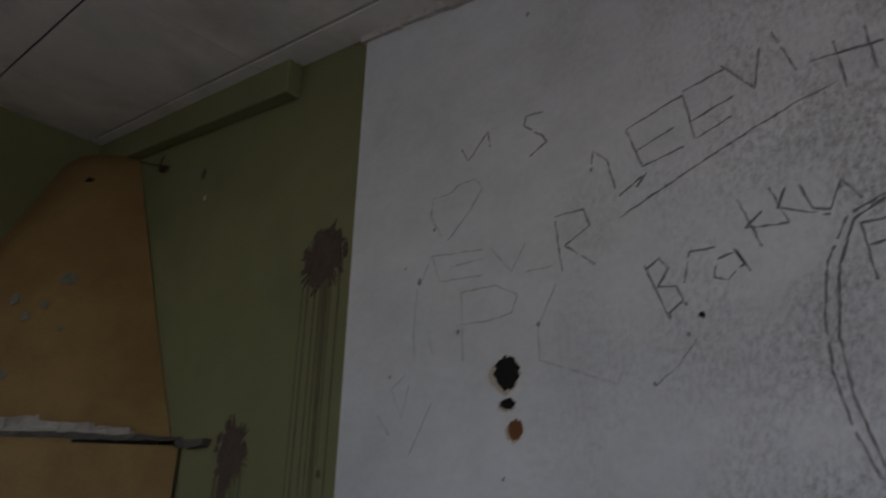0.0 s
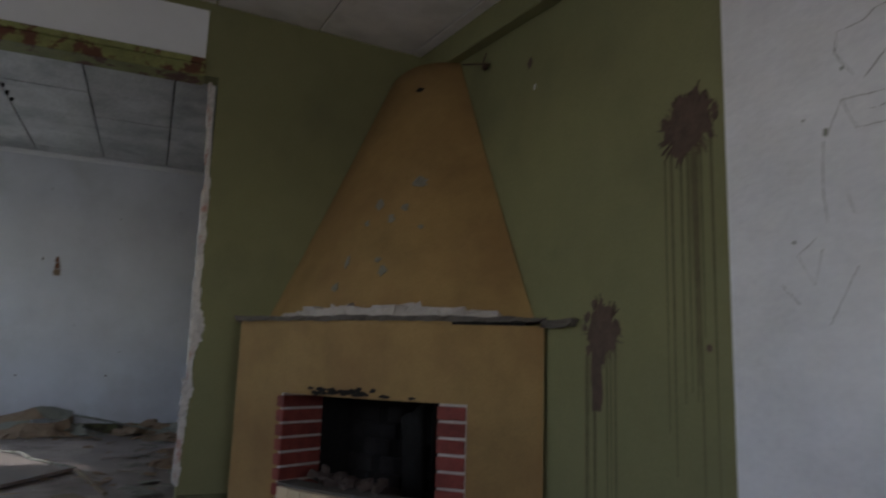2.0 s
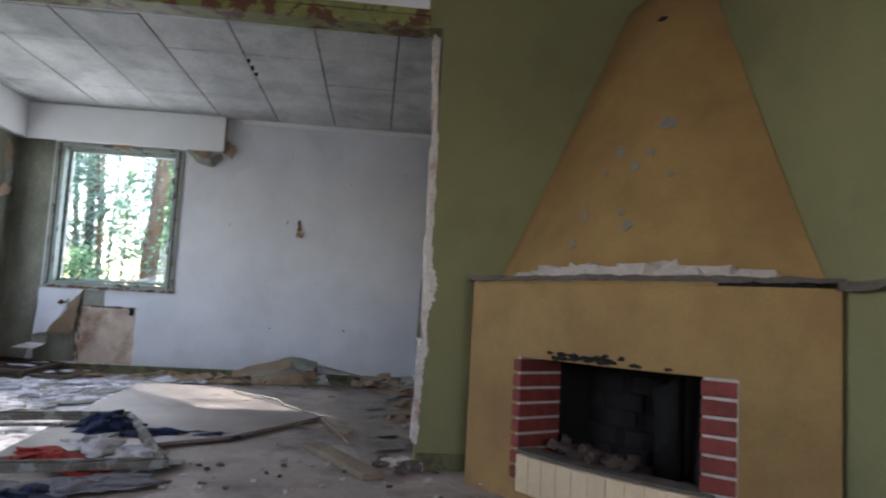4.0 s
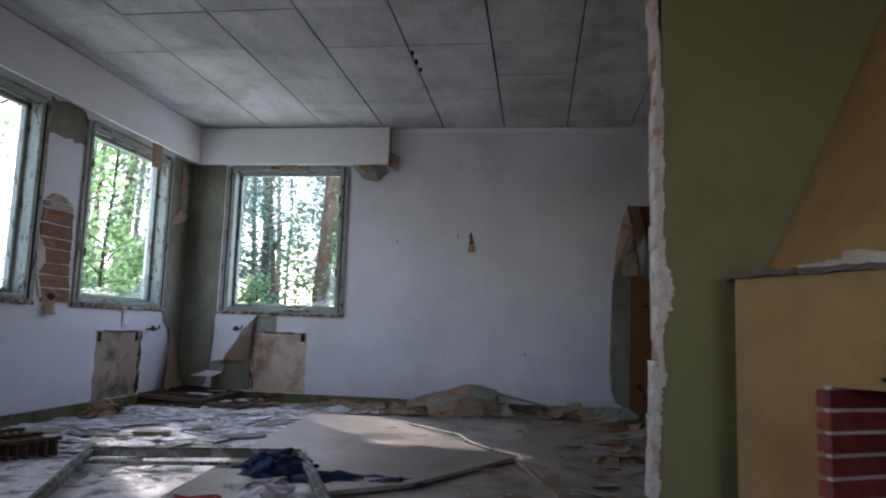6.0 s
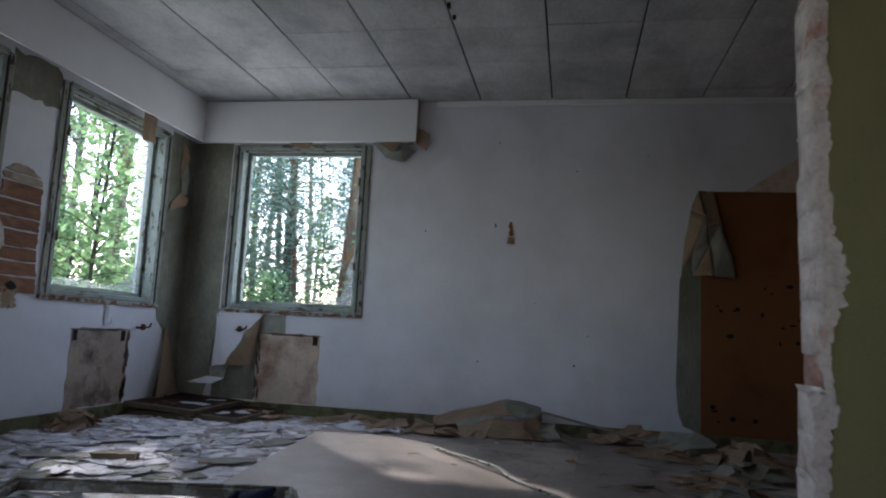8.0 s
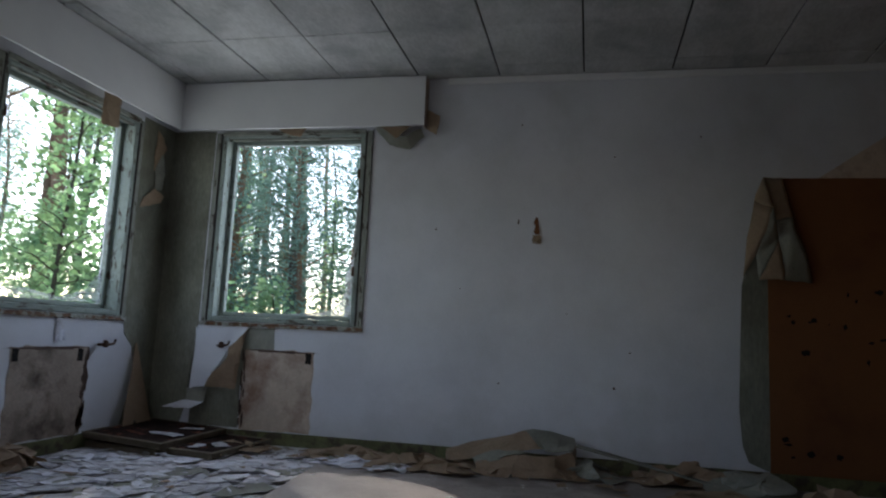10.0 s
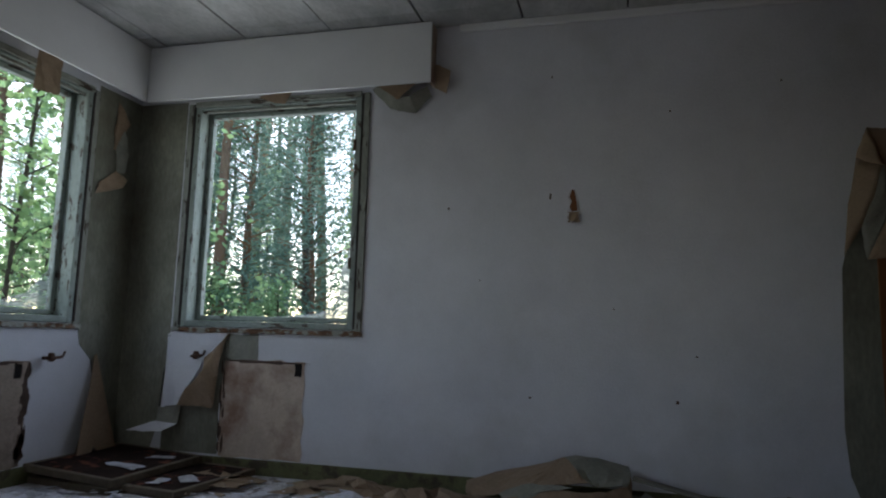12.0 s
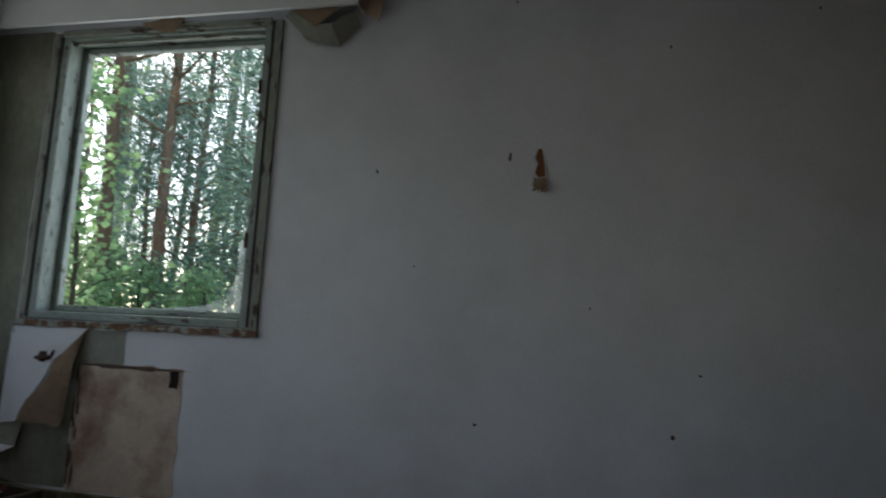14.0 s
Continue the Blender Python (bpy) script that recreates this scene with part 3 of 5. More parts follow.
def arc(p, q, sag, n):
    """Points from p to q on a curve that bulges by sag to the right-hand side."""
    p, q = Vector(p), Vector(q)
    d = q - p
    nrm = Vector((d.y, -d.x)).normalized()
    return [p.lerp(q, i / n) + nrm * (4 * sag * (i / n) * (1 - i / n)) for i in range(n + 1)]


fireplace = thing("corner_fireplace", "ochre plastered corner fireplace with a conical hood", "fireplace", pose(FC.x, FC.y, FLOOR))
LF = [(p - FC) for p in arc((-4.385, 0.62), (-2.785, 1.80), 0.20, 24)]
for i, (x, y) in enumerate(((-4.39, 0.712), (-4.31, 0.684), (-4.21, 0.647), (-4.125, 0.614), (-4.05, 0.658))):
    LF[i] = Vector((x, y)) - FC
LF[5].y -= 0.045
LF[6].y -= 0.02
TOPZ = 1.085
OZ0, OZ1, IA, IB = 0.235, 0.705, 7, 19


def ring_wall(pts, z0, z1, depth):
    """A curved slab: the front along pts and a back that lies depth nearer the corner."""
    bm = bmesh.new()
    back = [p * (1 - depth / max(p.length, 0.01)) for p in pts]
    lo = [bm.verts.new((*p, z0)) for p in pts]
    hi = [bm.verts.new((*p, z1)) for p in pts]
    bl = [bm.verts.new((*p, z0)) for p in back]
    bh = [bm.verts.new((*p, z1)) for p in back]
    for i in range(len(pts) - 1):
        bm.faces.new((lo[i], lo[i + 1], hi[i + 1], hi[i]))
        bm.faces.new((bl[i], bh[i], bh[i + 1], bl[i + 1]))
        bm.faces.new((hi[i], hi[i + 1], bh[i + 1], bh[i]))
        bm.faces.new((lo[i], bl[i], bl[i + 1], lo[i + 1]))
    for i in (0, -1):
        bm.faces.new((lo[i], hi[i], bh[i], bl[i]))
    return bm


part("surround", ring_wall(LF[:IA + 1], 0, TOPZ - 0.013, 0.12), "ochre", fireplace)
part("surround", ring_wall(LF[IB:], 0, TOPZ - 0.013, 0.12), "ochre", fireplace)
brow = part("surround", ring_wall(LF[IA:IB + 1], OZ1, TOPZ - 0.013, 0.12), "ochre", fireplace)
hearth = part("hearth_base", ring_wall(LF[IA:IB + 1], 0, 0.06, 0.12), "ochre", fireplace)
# firebox
fb = bmesh.new()
inner = [p * 0.55 for p in LF[IA:IB + 1]]
front = [p * (1 - 0.12 / p.length) for p in LF[IA:IB + 1]]
for za, zb in ((0.05, OZ1 + 0.12),):
    vi = [fb.verts.new((*p, za)) for p in inner]
    vj = [fb.verts.new((*p, zb)) for p in inner]
    fi = [fb.verts.new((*p, za)) for p in front]
    fj = [fb.verts.new((*p, zb)) for p in front]
    n = len(inner)
    for i in range(n - 1):
        fb.faces.new((vi[i], vi[i + 1], vj[i + 1], vj[i]))
        fb.faces.new((vi[i], fi[i], fi[i + 1], vi[i + 1]))
        fb.faces.new((vj[i], vj[i + 1], fj[i + 1], fj[i]))
    fb.faces.new((vi[0], vj[0], fj[0], fi[0]))
    fb.faces.new((vi[-1], fi[-1], fj[-1], vj[-1]))
firebox = part("firebox", fb, "soot", fireplace, "sooted black firebox")
# sooty bricks of the firebox's back
for k in range(6):
    for j in range(7):
        f = (j + 0.5 * (k % 2)) * 1.7 + 0.3
        if f > len(inner) - 2.6 or (j * 5 + k * 7) % 3 == 0:
            continue
        p = inner[int(f)].lerp(inner[int(f) + 1], f % 1) * 1.012
        d = (inner[-1] - inner[0]).normalized()
        brick = boxes((0, 0.098, -0.02, 0.012, 0.09 + k * 0.092, 0.174 + k * 0.092), bevel=0.004)
        bmesh.ops.transform(brick, matrix=Matrix(((d.x, d.y, 0, p.x), (d.y, -d.x, 0, p.y), (0, 0, 1, 0), (0, 0, 0, 1))), verts=brick.verts)
        bmesh.ops.reverse_faces(brick, faces=brick.faces[:])
        part("brick", brick, "soot_brick", firebox, "grey sooty brick")
# loft of the hood
hood = bmesh.new()
HTOP = 2.77
NB, NZ = 28, 22
lo_arc = [p - FC for p in arc((-4.395, 0.80), (-2.90, 1.815), 0.21, NB)]
hi_arc = [p - FC for p in arc((-4.395, 1.54), (-3.86, 1.815), 0.07, NB)]
rows = []
for j in range(NZ + 1):
    k = j / NZ
    z = TOPZ + 0.03 + (HTOP - TOPZ) * k
    rows.append([hood.verts.new((*lo_arc[i].lerp(hi_arc[i], k ** 0.96), z + (0.03 * math.sin(math.pi * i / NB) if j == NZ else 0))) for i in range(NB + 1)])
for j in range(NZ):
    for i in range(NB):
        hood.faces.new((rows[j][i], rows[j][i + 1], rows[j + 1][i + 1], rows[j + 1][i]))
ca = hood.verts.new((0.005, -0.005, HTOP + 0.05))
for i in range(NB):
    hood.faces.new((rows[NZ][i], rows[NZ][i + 1], ca))
hood_ob = part("hood", hood, "ochre", fireplace, "tapering ochre plaster hood with flaked spots", smooth=True)
# shelf of cement between hood and body
rim = [p * (1.012 + 0.038 * max(0, 1 - i / 7)) for i, p in enumerate(LF)]
rim = [q for a, b in zip(rim, rim[1:]) for q in (a, a.lerp(b, 0.5))] + [rim[-1]]
rim = [Vector((max(p.x, 0.006), min(p.y, -0.006))) for p in rim]
shelf = ring_wall(rim, TOPZ + 0.004, TOPZ + 0.028, 0.35)
sr = random.Random(19)
for v in shelf.verts:
    k = 1 + sr.uniform(-0.010, 0.006)
    v.co = Vector((v.co.x * k, v.co.y * k, v.co.z + sr.uniform(-0.006, 0.005)))
part("shelf", shelf, "cement", fireplace, "rough grey cement ledge")
part("ledge_bed", ring_wall([p * 0.999 for p in LF[:20]], TOPZ - 0.012, TOPZ + 0.003, 0.10), "ochre", fireplace)
# shade under the ledge's right end, drawn as a strip in the soot colour
part("shadow_gap", ring_wall([p * 1.004 for p in LF[19:24]], TOPZ - 0.012, TOPZ + 0.003, 0.10), "soot", fireplace, "black strip for the shade below the ledge")

# fireplace, continued: brick jambs, tiles, soot and crumbs
def on_front(u):
    """The place and outward way of the fireplace's front at the share u of its width."""
    f = u * 24
    i = min(23, int(f))
    p = LF[i].lerp(LF[i + 1], f - i)
    d = (LF[i + 1] - LF[i]).normalized()
    return p, Vector((d.y, -d.x)), d


def set_on(bm, p, nrm, d, z):
    m = Matrix(((d.x, nrm.x, 0, p.x), (d.y, nrm.y, 0, p.y), (0, 0, 1, z), (0, 0, 0, 1)))
    bmesh.ops.transform(bm, matrix=m, verts=bm.verts)
    return bm


for side, u in ((0, IA / 24), (1, IB / 24)):
    p, nrm, d = on_front(u)
    w = 0.075 if side == 0 else 0.085
    s = 1 if side == 0 else -1
    bed = part("mortar_bed", set_on(boxes((0 if side else -w, w if side else 0, -0.27, 0.003, 0.10, OZ1), *([(-0.05, 0.001, -0.27, -0.004, 0.10, OZ1)] if side else [])), p, nrm, d, 0), "mortar", fireplace, "pale mortar joints")
    for k in range(8):
        z = 0.105 + k * 0.075
        bm = boxes((-0.056 if side else -w + 0.004, w - 0.004 if side else 0.004, -0.27, 0.008, z, z + 0.062), bevel=0.004)
        part("brick", set_on(bm, p, nrm, d, 0), "brick", bed)
for k in range(11):
    p, nrm, d = on_front((IA + 0.35 + k * (IB - IA - 0.3) / 11) / 24)
    wd = (LF[IB] - LF[IA]).length / 11
    part("sill_tile", set_on(boxes((0.001, wd - 0.001, -0.05, 0.035, 0.06, OZ0), bevel=0.002), p, nrm, d, 0), "tile", hearth, "narrow beige hearth tile")
part("hearth_ledge", ring_wall([q * 1.012 for q in LF[IA:IB + 1]], OZ0 + 0.001, OZ0 + 0.016, 0.13), "cement", fireplace, "gritty grey ledge")
rr = random.Random(5)
for k in range(44):
    u = (IA + 2.4 + abs(rr.gauss(0, 1)) * 2.6 + 1.2 * rr.random()) / 24
    u = min(u, (IB - 0.5) / 24)
    p, nrm, d = on_front(u)
    a, b = rr.uniform(0.006, 0.03), rr.uniform(0.004, 0.013)
    bm = bmesh.new()
    f = bm.faces.new([bm.verts.new((x, 0.0, z)) for x, z in blob(0, 0, a, b, k, 0.4, 12)])
    g = bmesh.ops.extrude_face_region(bm, geom=[f])
    bmesh.ops.translate(bm, vec=(0, 0.003, 0), verts=[v for v in g["geom"] if isinstance(v, bmesh.types.BMVert)])
    part("chip", set_on(bm, p, nrm, d, OZ1 + 0.012 + abs(rr.gauss(0, 0.012))), "dark", brow, "blackened paint chip")
# crumbling plaster where the hood meets the ledge
for k in range(18):
    f = 5.0 + k * 1.15
    i = min(NB - 1, int(f))
    p = lo_arc[i].lerp(lo_arc[i + 1], f - i)
    bm = rough_block(rr.uniform(0.09, 0.16), rr.uniform(0.05, 0.08), (0.03 + 0.05 * math.sin(math.pi * (k + 1) / 20)) * rr.uniform(0.7, 1.35), 40 + k, 0.38)
    dd = (lo_arc[i + 1] - lo_arc[i]).normalized()
    part("plaster_lump", set_on(bm, p, Vector((dd.y, -dd.x)), dd, TOPZ + 0.04), "mortar", fireplace, "crumbling white plaster")
# flaked grey spots on the hood, and its small dark vent
for k, (f, h, a, b) in enumerate(((11, 0.40, 0.035, 0.05), (10, 0.33, 0.02, 0.025), (16, 0.47, 0.055, 0.05), (14.5, 0.38, 0.03, 0.03), (13, 0.34, 0.03, 0.035), (9, 0.19, 0.02, 0.045), (8.6, 0.10, 0.028, 0.035), (13.2, 0.15, 0.035, 0.04), (12.5, 0.19, 0.025, 0.02), (16.5, 0.30, 0.022, 0.018), (14, 0.89, 0.035, 0.022))):
    f = f * NB / 24
    i = int(f)
    base = lo_arc[i].lerp(lo_arc[i + 1], f - i)
    top = hi_arc[i].lerp(hi_arc[i + 1], f - i)
    dd = (lo_arc[i + 1] - lo_arc[i]).normalized()
    bm = bmesh.new()
    H = HTOP - TOPZ
    q0 = Vector((*base, TOPZ + 0.03))
    q1 = Vector((*top, TOPZ + 0.03 + H))
    up = (q1 - q0).normalized()
    side_v = Vector((dd.x, dd.y, 0))
    nn = side_v.cross(up).normalized()
    pos = Vector((*base.lerp(top, h ** 0.96), TOPZ + 0.03 + H * h))
    f0 = bm.faces.new([bm.verts.new(pos + side_v * x + up * z + nn * 0.001) for x, z in blob(0, 0, a * 0.8, b * 0.8, 70 + k, 0.35, 14)])
    g = bmesh.ops.extrude_face_region(bm, geom=[f0])
    bmesh.ops.translate(bm, vec=nn * 0.004, verts=[v for v in g["geom"] if isinstance(v, bmesh.types.BMVert)])
    part("flaked_spot", bm, "dark" if k == 10 else "faded", hood_ob, "small dark vent hole" if k == 10 else "flaked grey spot")
# rubble and a collapsed duct in the firebox
for k in range(16):
    u = (IA + 1.2 + rr.uniform(0, 6.5)) / 24
    p, nrm, d = on_front(u)
    bm = rough_block(rr.uniform(0.03, 0.09), rr.uniform(0.03, 0.06), rr.uniform(0.02, 0.05), k + 200)
    bmesh.ops.transform(bm, matrix=pose(0, 0, 0, rr.uniform(-20, 20), rr.uniform(-20, 20), rr.uniform(0, 180)), verts=bm.verts)
    part("rubble", set_on(bm, p - nrm * rr.uniform(0.08, 0.20), nrm, d, OZ0 + 0.03 + rr.uniform(0, 0.035)), "ash", fireplace, "broken sooty rubble")
p, nrm, d = on_front(0.56)
bm = bmesh.new()
for x, z0, z1, wd in ((0.14, 0.12, 0.66, 0.13),):
    b2 = rough_block(wd, 0.06, z1 - z0, int(x * 100) + 300, 0.25)
    bmesh.ops.transform(b2, matrix=pose(x, -0.30, (z0 + z1) / 2, -14, 6, 0), verts=b2.verts)
    me2 = bpy.data.meshes.new("tmp")
    b2.to_mesh(me2)
    b2.free()
    bm.from_mesh(me2)
    bpy.data.meshes.remove(me2)
part("duct", set_on(bm, p, nrm, d, 0), "soot", fireplace, "collapsed grey sheet inside the firebox", smooth=True)
p, nrm, d = on_front(0.5)
part("ash_bed", set_on(boxes((-0.38, 0.38, -0.5, -0.1, 0.055, OZ0 - 0.03)), p, nrm, d, 0), "ash", fireplace, "bed of ash and dust")

# ---- dividing wall: broken edge ----
r = random.Random(21)
def torn_edge(z):
    """How far the plaster has broken back along the wall at the height z."""
    return 0.376 + 0.014 * min(1, max(0, (z - 0.7) / 0.4)) + 0.045 * math.exp(-((z - 1.02) / 0.11) ** 2) + 0.032 * math.exp(-((z - 0.67) / 0.05) ** 2) - 0.03 * min(1.2, max(0, (z - 1.9) / 0.4)) - 0.010 * min(1, max(0, (0.65 - z) / 0.35))


z = 0.14
while z < 2.46:
    h = r.uniform(0.06, 0.15)
    e = torn_edge(z + h / 2)
    w = e - 0.358 + 0.02 * max(0, (z - 2.0) / 0.4) + r.uniform(-0.007, 0.005)
    if z < 0.62:
        e, w = 0.362 + 0.012 * max(0, (z - 0.4) / 0.2), 0.026 + r.uniform(-0.004, 0.006)
    bm = rough_block(0.15, w, h + 0.012, int(z * 1000), 0.06)
    bmesh.ops.transform(bm, matrix=pose(XD - 0.079 + r.uniform(-0.003, 0.003), e - w / 2 + 0.004, z + h / 2, r.uniform(-1.5, 1.5), 0, r.uniform(-2.5, 2.5)), verts=bm.verts)
    bare_brick = r.random() < 0.16
    part("broken_brick", bm, "faded_brick" if bare_brick else "plaster", wall_div, "broken bare red brick" if bare_brick else "broken white plastered brick", smooth=True)
    if r.random() < 0.6:
        bm = rough_block(r.uniform(0.08, 0.15), w + r.uniform(-0.004, 0.006), 0.02, int(z * 1000) + 7, 0.3)
        bmesh.ops.transform(bm, matrix=pose(XD - 0.078 + r.uniform(-0.01, 0.004), e - w / 2 + 0.001, z + h + 0.003, r.uniform(-6, 6), 0, 0), verts=bm.verts)
        part("mortar", bm, "plaster", wall_div, "white mortar ridge", smooth=True)
    z += h + 0.004
for k in range(53):
    z = 0.16 + k * 0.045
    LIP = 0.374 if z > 0.66 else 0.35
    wall_patch("paint_flake", blob((torn_edge(z) + LIP) / 2 + r.uniform(-0.004, 0.003), z, max(0.010, (torn_edge(z) - LIP) / 2 + r.uniform(0.002, 0.012)), 0.040, 400 + k, 0.3, 16), "x", XD, 1, "plaster", r.uniform(0.003, 0.007), "white edge of torn plaster", parent=wall_div)

# ---- near room details ----
solid("pipe_casing", sloped(boxes((XD + 0.001, -2.15, YR - 0.08, YR - 0.001, CEIL - 0.175, CEIL - 0.006), bevel=0.006)), "green", "green painted casing along the ceiling", "casing", kind="structure")
hook = thing("wire_hook", "rusty wire hook stuck in the green wall", "hook", pose(-3.44, YR, 2.60))
part("hook_wire", bar((0, 0, 0), (0, -0.05, -0.01), 0.012, 0.012), "rust", hook)
part("hook_wire", bar((0, -0.05, -0.01), (-0.22, -0.08, 0.07), 0.010, 0.010), "rust", hook)
part("hook_wire", bar((0, -0.05, -0.01), (0.07, -0.06, 0.03), 0.008, 0.008), "rust", hook)
part("hook_wire", bar((0, -0.03, -0.005), (0, -0.035, -0.04), 0.03, 0.03), "rust", hook)


def splash(name, cx, cz, rx, rz, tail, seed, label):
    th = thing(name, label, "wall stain")
    q = random.Random(seed)
    for k in range(60):
        a, l = q.uniform(0, 6.283), min(1.0, abs(q.gauss(0, 0.55)))
        w = q.uniform(0.25, 0.5) * (1.15 - 0.8 * l)
        wall_patch("splash", blob(cx + rx * l * math.cos(a), cz + rz * l * math.sin(a), rx * w * 0.8, rz * w * 1.2, seed + k, 0.35, 13), "y", YR, -1, "stain", 0.0016 + 0.00003 * k, parent=th)
    for k in range(46):
        a, l0, l1, wd = q.uniform(0, 6.283), q.uniform(0.5, 0.9), q.uniform(0.9, 1.3), q.uniform(0.01, 0.035)
        pts = [(cx + rx * l * math.cos(a + o), cz + rz * l * math.sin(a + o)) for l, o in ((l0, -wd), (l1, -0.008), (l1, 0.008), (l0, wd))]
        wall_patch("spatter", pts, "y", YR, -1, "stain", 0.0036 + 0.00001 * k, parent=th)
    for k in range(tail):
        u, wd = cx + q.uniform(-1.0, 1.0) * rx, q.uniform(0.002, 0.007)
        z1, z0 = cz - rz * q.uniform(0.3, 0.9), cz - rz - q.uniform(0.35, 1.4)
        pts = [(u - wd, z1), (u - wd * 0.6, (z0 + z1) / 2), (u - wd * 0.3, z0), (u + wd * 0.3, z0), (u + wd * 0.7, (z0 + z1) / 2), (u + wd, z1)]
        wall_patch("drip", pts, "y", YR, -1, "drip", 0.0008 + 0.00005 * k, "thin dried drip", parent=th)
    return th


splash("brown_splash", -1.87, 1.735, 0.125, 0.125, 13, 31, "dark brown paint splash with long drips")
s2 = splash("brown_splash", -2.38, 1.02, 0.115, 0.12, 12, 57, "dark brown paint splash with a thick run")
wall_patch("run", ragged(-2.445, -2.38, 0.70, 1.05, 9, 0.008), "y", YR, -1, "stain", 0.0024, "thick brown run", parent=s2)
for k, (u, v, a, b) in enumerate(((-2.98, 2.42, 0.022, 0.028), (-3.47, 2.86, 0.02, 0.012), (-2.93, 2.27, 0.012, 0.014), (-1.80, 0.95, 0.012, 0.012))):
    wall_patch("chip_mark", blob(u, v, a, b, 500 + k), "y", YR, -1, "stain" if k != 2 else "paper_pale", 0.0015, "small chip in the green paint", "wall mark")
# ledge stub beside the fireplace
solid("ledge_stub", rough_block(0.22, 0.05, 0.035, 77, 0.2), "cement", "broken grey cement stub on the green wall", "ledge", pose(-2.66, YR - 0.02, 1.06))

# holes and scribbles in the wallboard
YB = YR - 0.004
holes = thing("broken_wall_holes", "three knocked holes in the white wallboard", "wall damage")
for k, (u, v, a, b, m1) in enumerate(((-0.99, 1.225, 0.042, 0.044, "dark"), (-0.985, 1.142, 0.026, 0.014, "dark"), (-0.96, 1.075, 0.022, 0.026, "orange"))):
    wall_patch("rim", blob(u - 0.006, v - 0.004, a * 1.18, b * 1.15, 600 + k, 0.22), "y", YB, -1, "bare", 0.0015, "frayed cardboard rim", parent=holes)
    wall_patch("cavity", blob(u, v, a, b, 610 + k, 0.2), "y", YB, -1, m1, 0.0025, parent=holes)


def scribble(name, lines, label, w=0.006):
    """Lines drawn on the wallboard as thin strips: each a list of (x, z)."""
    th = thing(name, label, "graffiti")
    q = random.Random(name)
    for pts in lines:
        bm = bmesh.new()
        P = [Vector((a, b)) for a, b in pts]
        dense = []
        for a, b in zip(P, P[1:]):
            n = max(2, int((b - a).length / 0.012))
            dense += [a.lerp(b, i / n) + Vector((q.uniform(-0.0015, 0.0015), q.uniform(-0.0015, 0.0015))) for i in range(n)]
        dense.append(P[-1])
        vs = []
        for i, c in enumerate(dense):
            d = (dense[min(i + 1, len(dense) - 1)] - dense[max(i - 1, 0)]).normalized()
            s = Vector((-d.y, d.x)) * (w * q.uniform(0.15, 0.55))
            vs.append((bm.verts.new((c.x + s.x, YB - 0.0012, c.y + s.y)), bm.verts.new((c.x - s.x, YB - 0.0012, c.y - s.y))))
        for i, ((a, b), (c, d)) in enumerate(zip(vs, vs[1:])):
            if q.random() > 0.02:
                bm.faces.new((a, b, d, c))
        g = bmesh.ops.extrude_face_region(bm, geom=bm.faces[:])
        bmesh.ops.translate(bm, vec=(0, 0.001, 0), verts=[v for v in g["geom"] if isinstance(v, bmesh.types.BMVert)])
        part("stroke", bm, "pencil" if w > 0.005 else "pencil_faint", th)
    return th


scribble("scribble_letters", [[(-0.85, 1.98), (-0.91, 1.99), (-0.92, 1.96), (-0.85, 1.9), (-0.84, 1.88), (-0.9, 1.85)], [(-1.17, 1.96), (-1.14, 1.91), (-1.06, 1.99), (-1.05, 1.93)],
                              [(-0.8, 1.48), (-0.82, 1.64), (-0.73, 1.64), (-0.71, 1.59), (-0.79, 1.55), (-0.7, 1.48)]], "scratched letters S and R on the white wallboard")
scribble("scribble_heart", [[(-1.25, 1.68), (-1.3, 1.76), (-1.29, 1.82), (-1.21, 1.82), (-1.18, 1.84), (-1.11, 1.84), (-1.08, 1.8), (-1.13, 1.74), (-1.22, 1.66)]], "scratched heart on the white wallboard", 0.004)
scribble("scribble_word", [[(-0.55, 1.71), (-0.59, 1.83), (-0.43, 1.87)], [(-0.56, 1.76), (-0.46, 1.79)], [(-0.55, 1.71), (-0.44, 1.73)], [(-0.43, 1.87), (-0.41, 1.74), (-0.32, 1.77)], [(-0.42, 1.79), (-0.31, 1.82)],
                           [(-0.43, 1.88), (-0.32, 1.9)], [(-0.33, 1.91), (-0.26, 1.82), (-0.24, 1.92)], [(-0.21, 1.95), (-0.17, 1.83)]], "word EEVI drawn in charcoal on the white wallboard")
scribble("scribble_underline", [[(-0.62, 1.59), (-0.47, 1.65), (-0.31, 1.71), (-0.19, 1.75), (-0.1, 1.77)], [(-0.62, 1.65), (-0.54, 1.69)], [(-0.09, 1.87), (-0.08, 1.75)], [(-0.03, 1.88), (-0.02, 1.77)], [(-0.14, 1.84), (0.0, 1.83)],
                                [(-0.7, 1.74), (-0.69, 1.8), (-0.65, 1.76), (-0.63, 1.67)], [(-0.54, 1.69), (-0.57, 1.66)]], "long charcoal underline and crossed strokes on the wallboard")
scribble("scribble_faint_word", [[(-1.34, 1.53), (-1.29, 1.62), (-1.25, 1.53)], [(-1.25, 1.53), (-1.08, 1.52)], [(-1.29, 1.62), (-1.08, 1.6)], [(-1.21, 1.57), (-1.08, 1.57)], [(-1.05, 1.6), (-0.97, 1.51), (-0.92, 1.59)], [(-0.92, 1.5), (-0.83, 1.5)]],
         "faint scratched word EEVI on the white wallboard", 0.004)
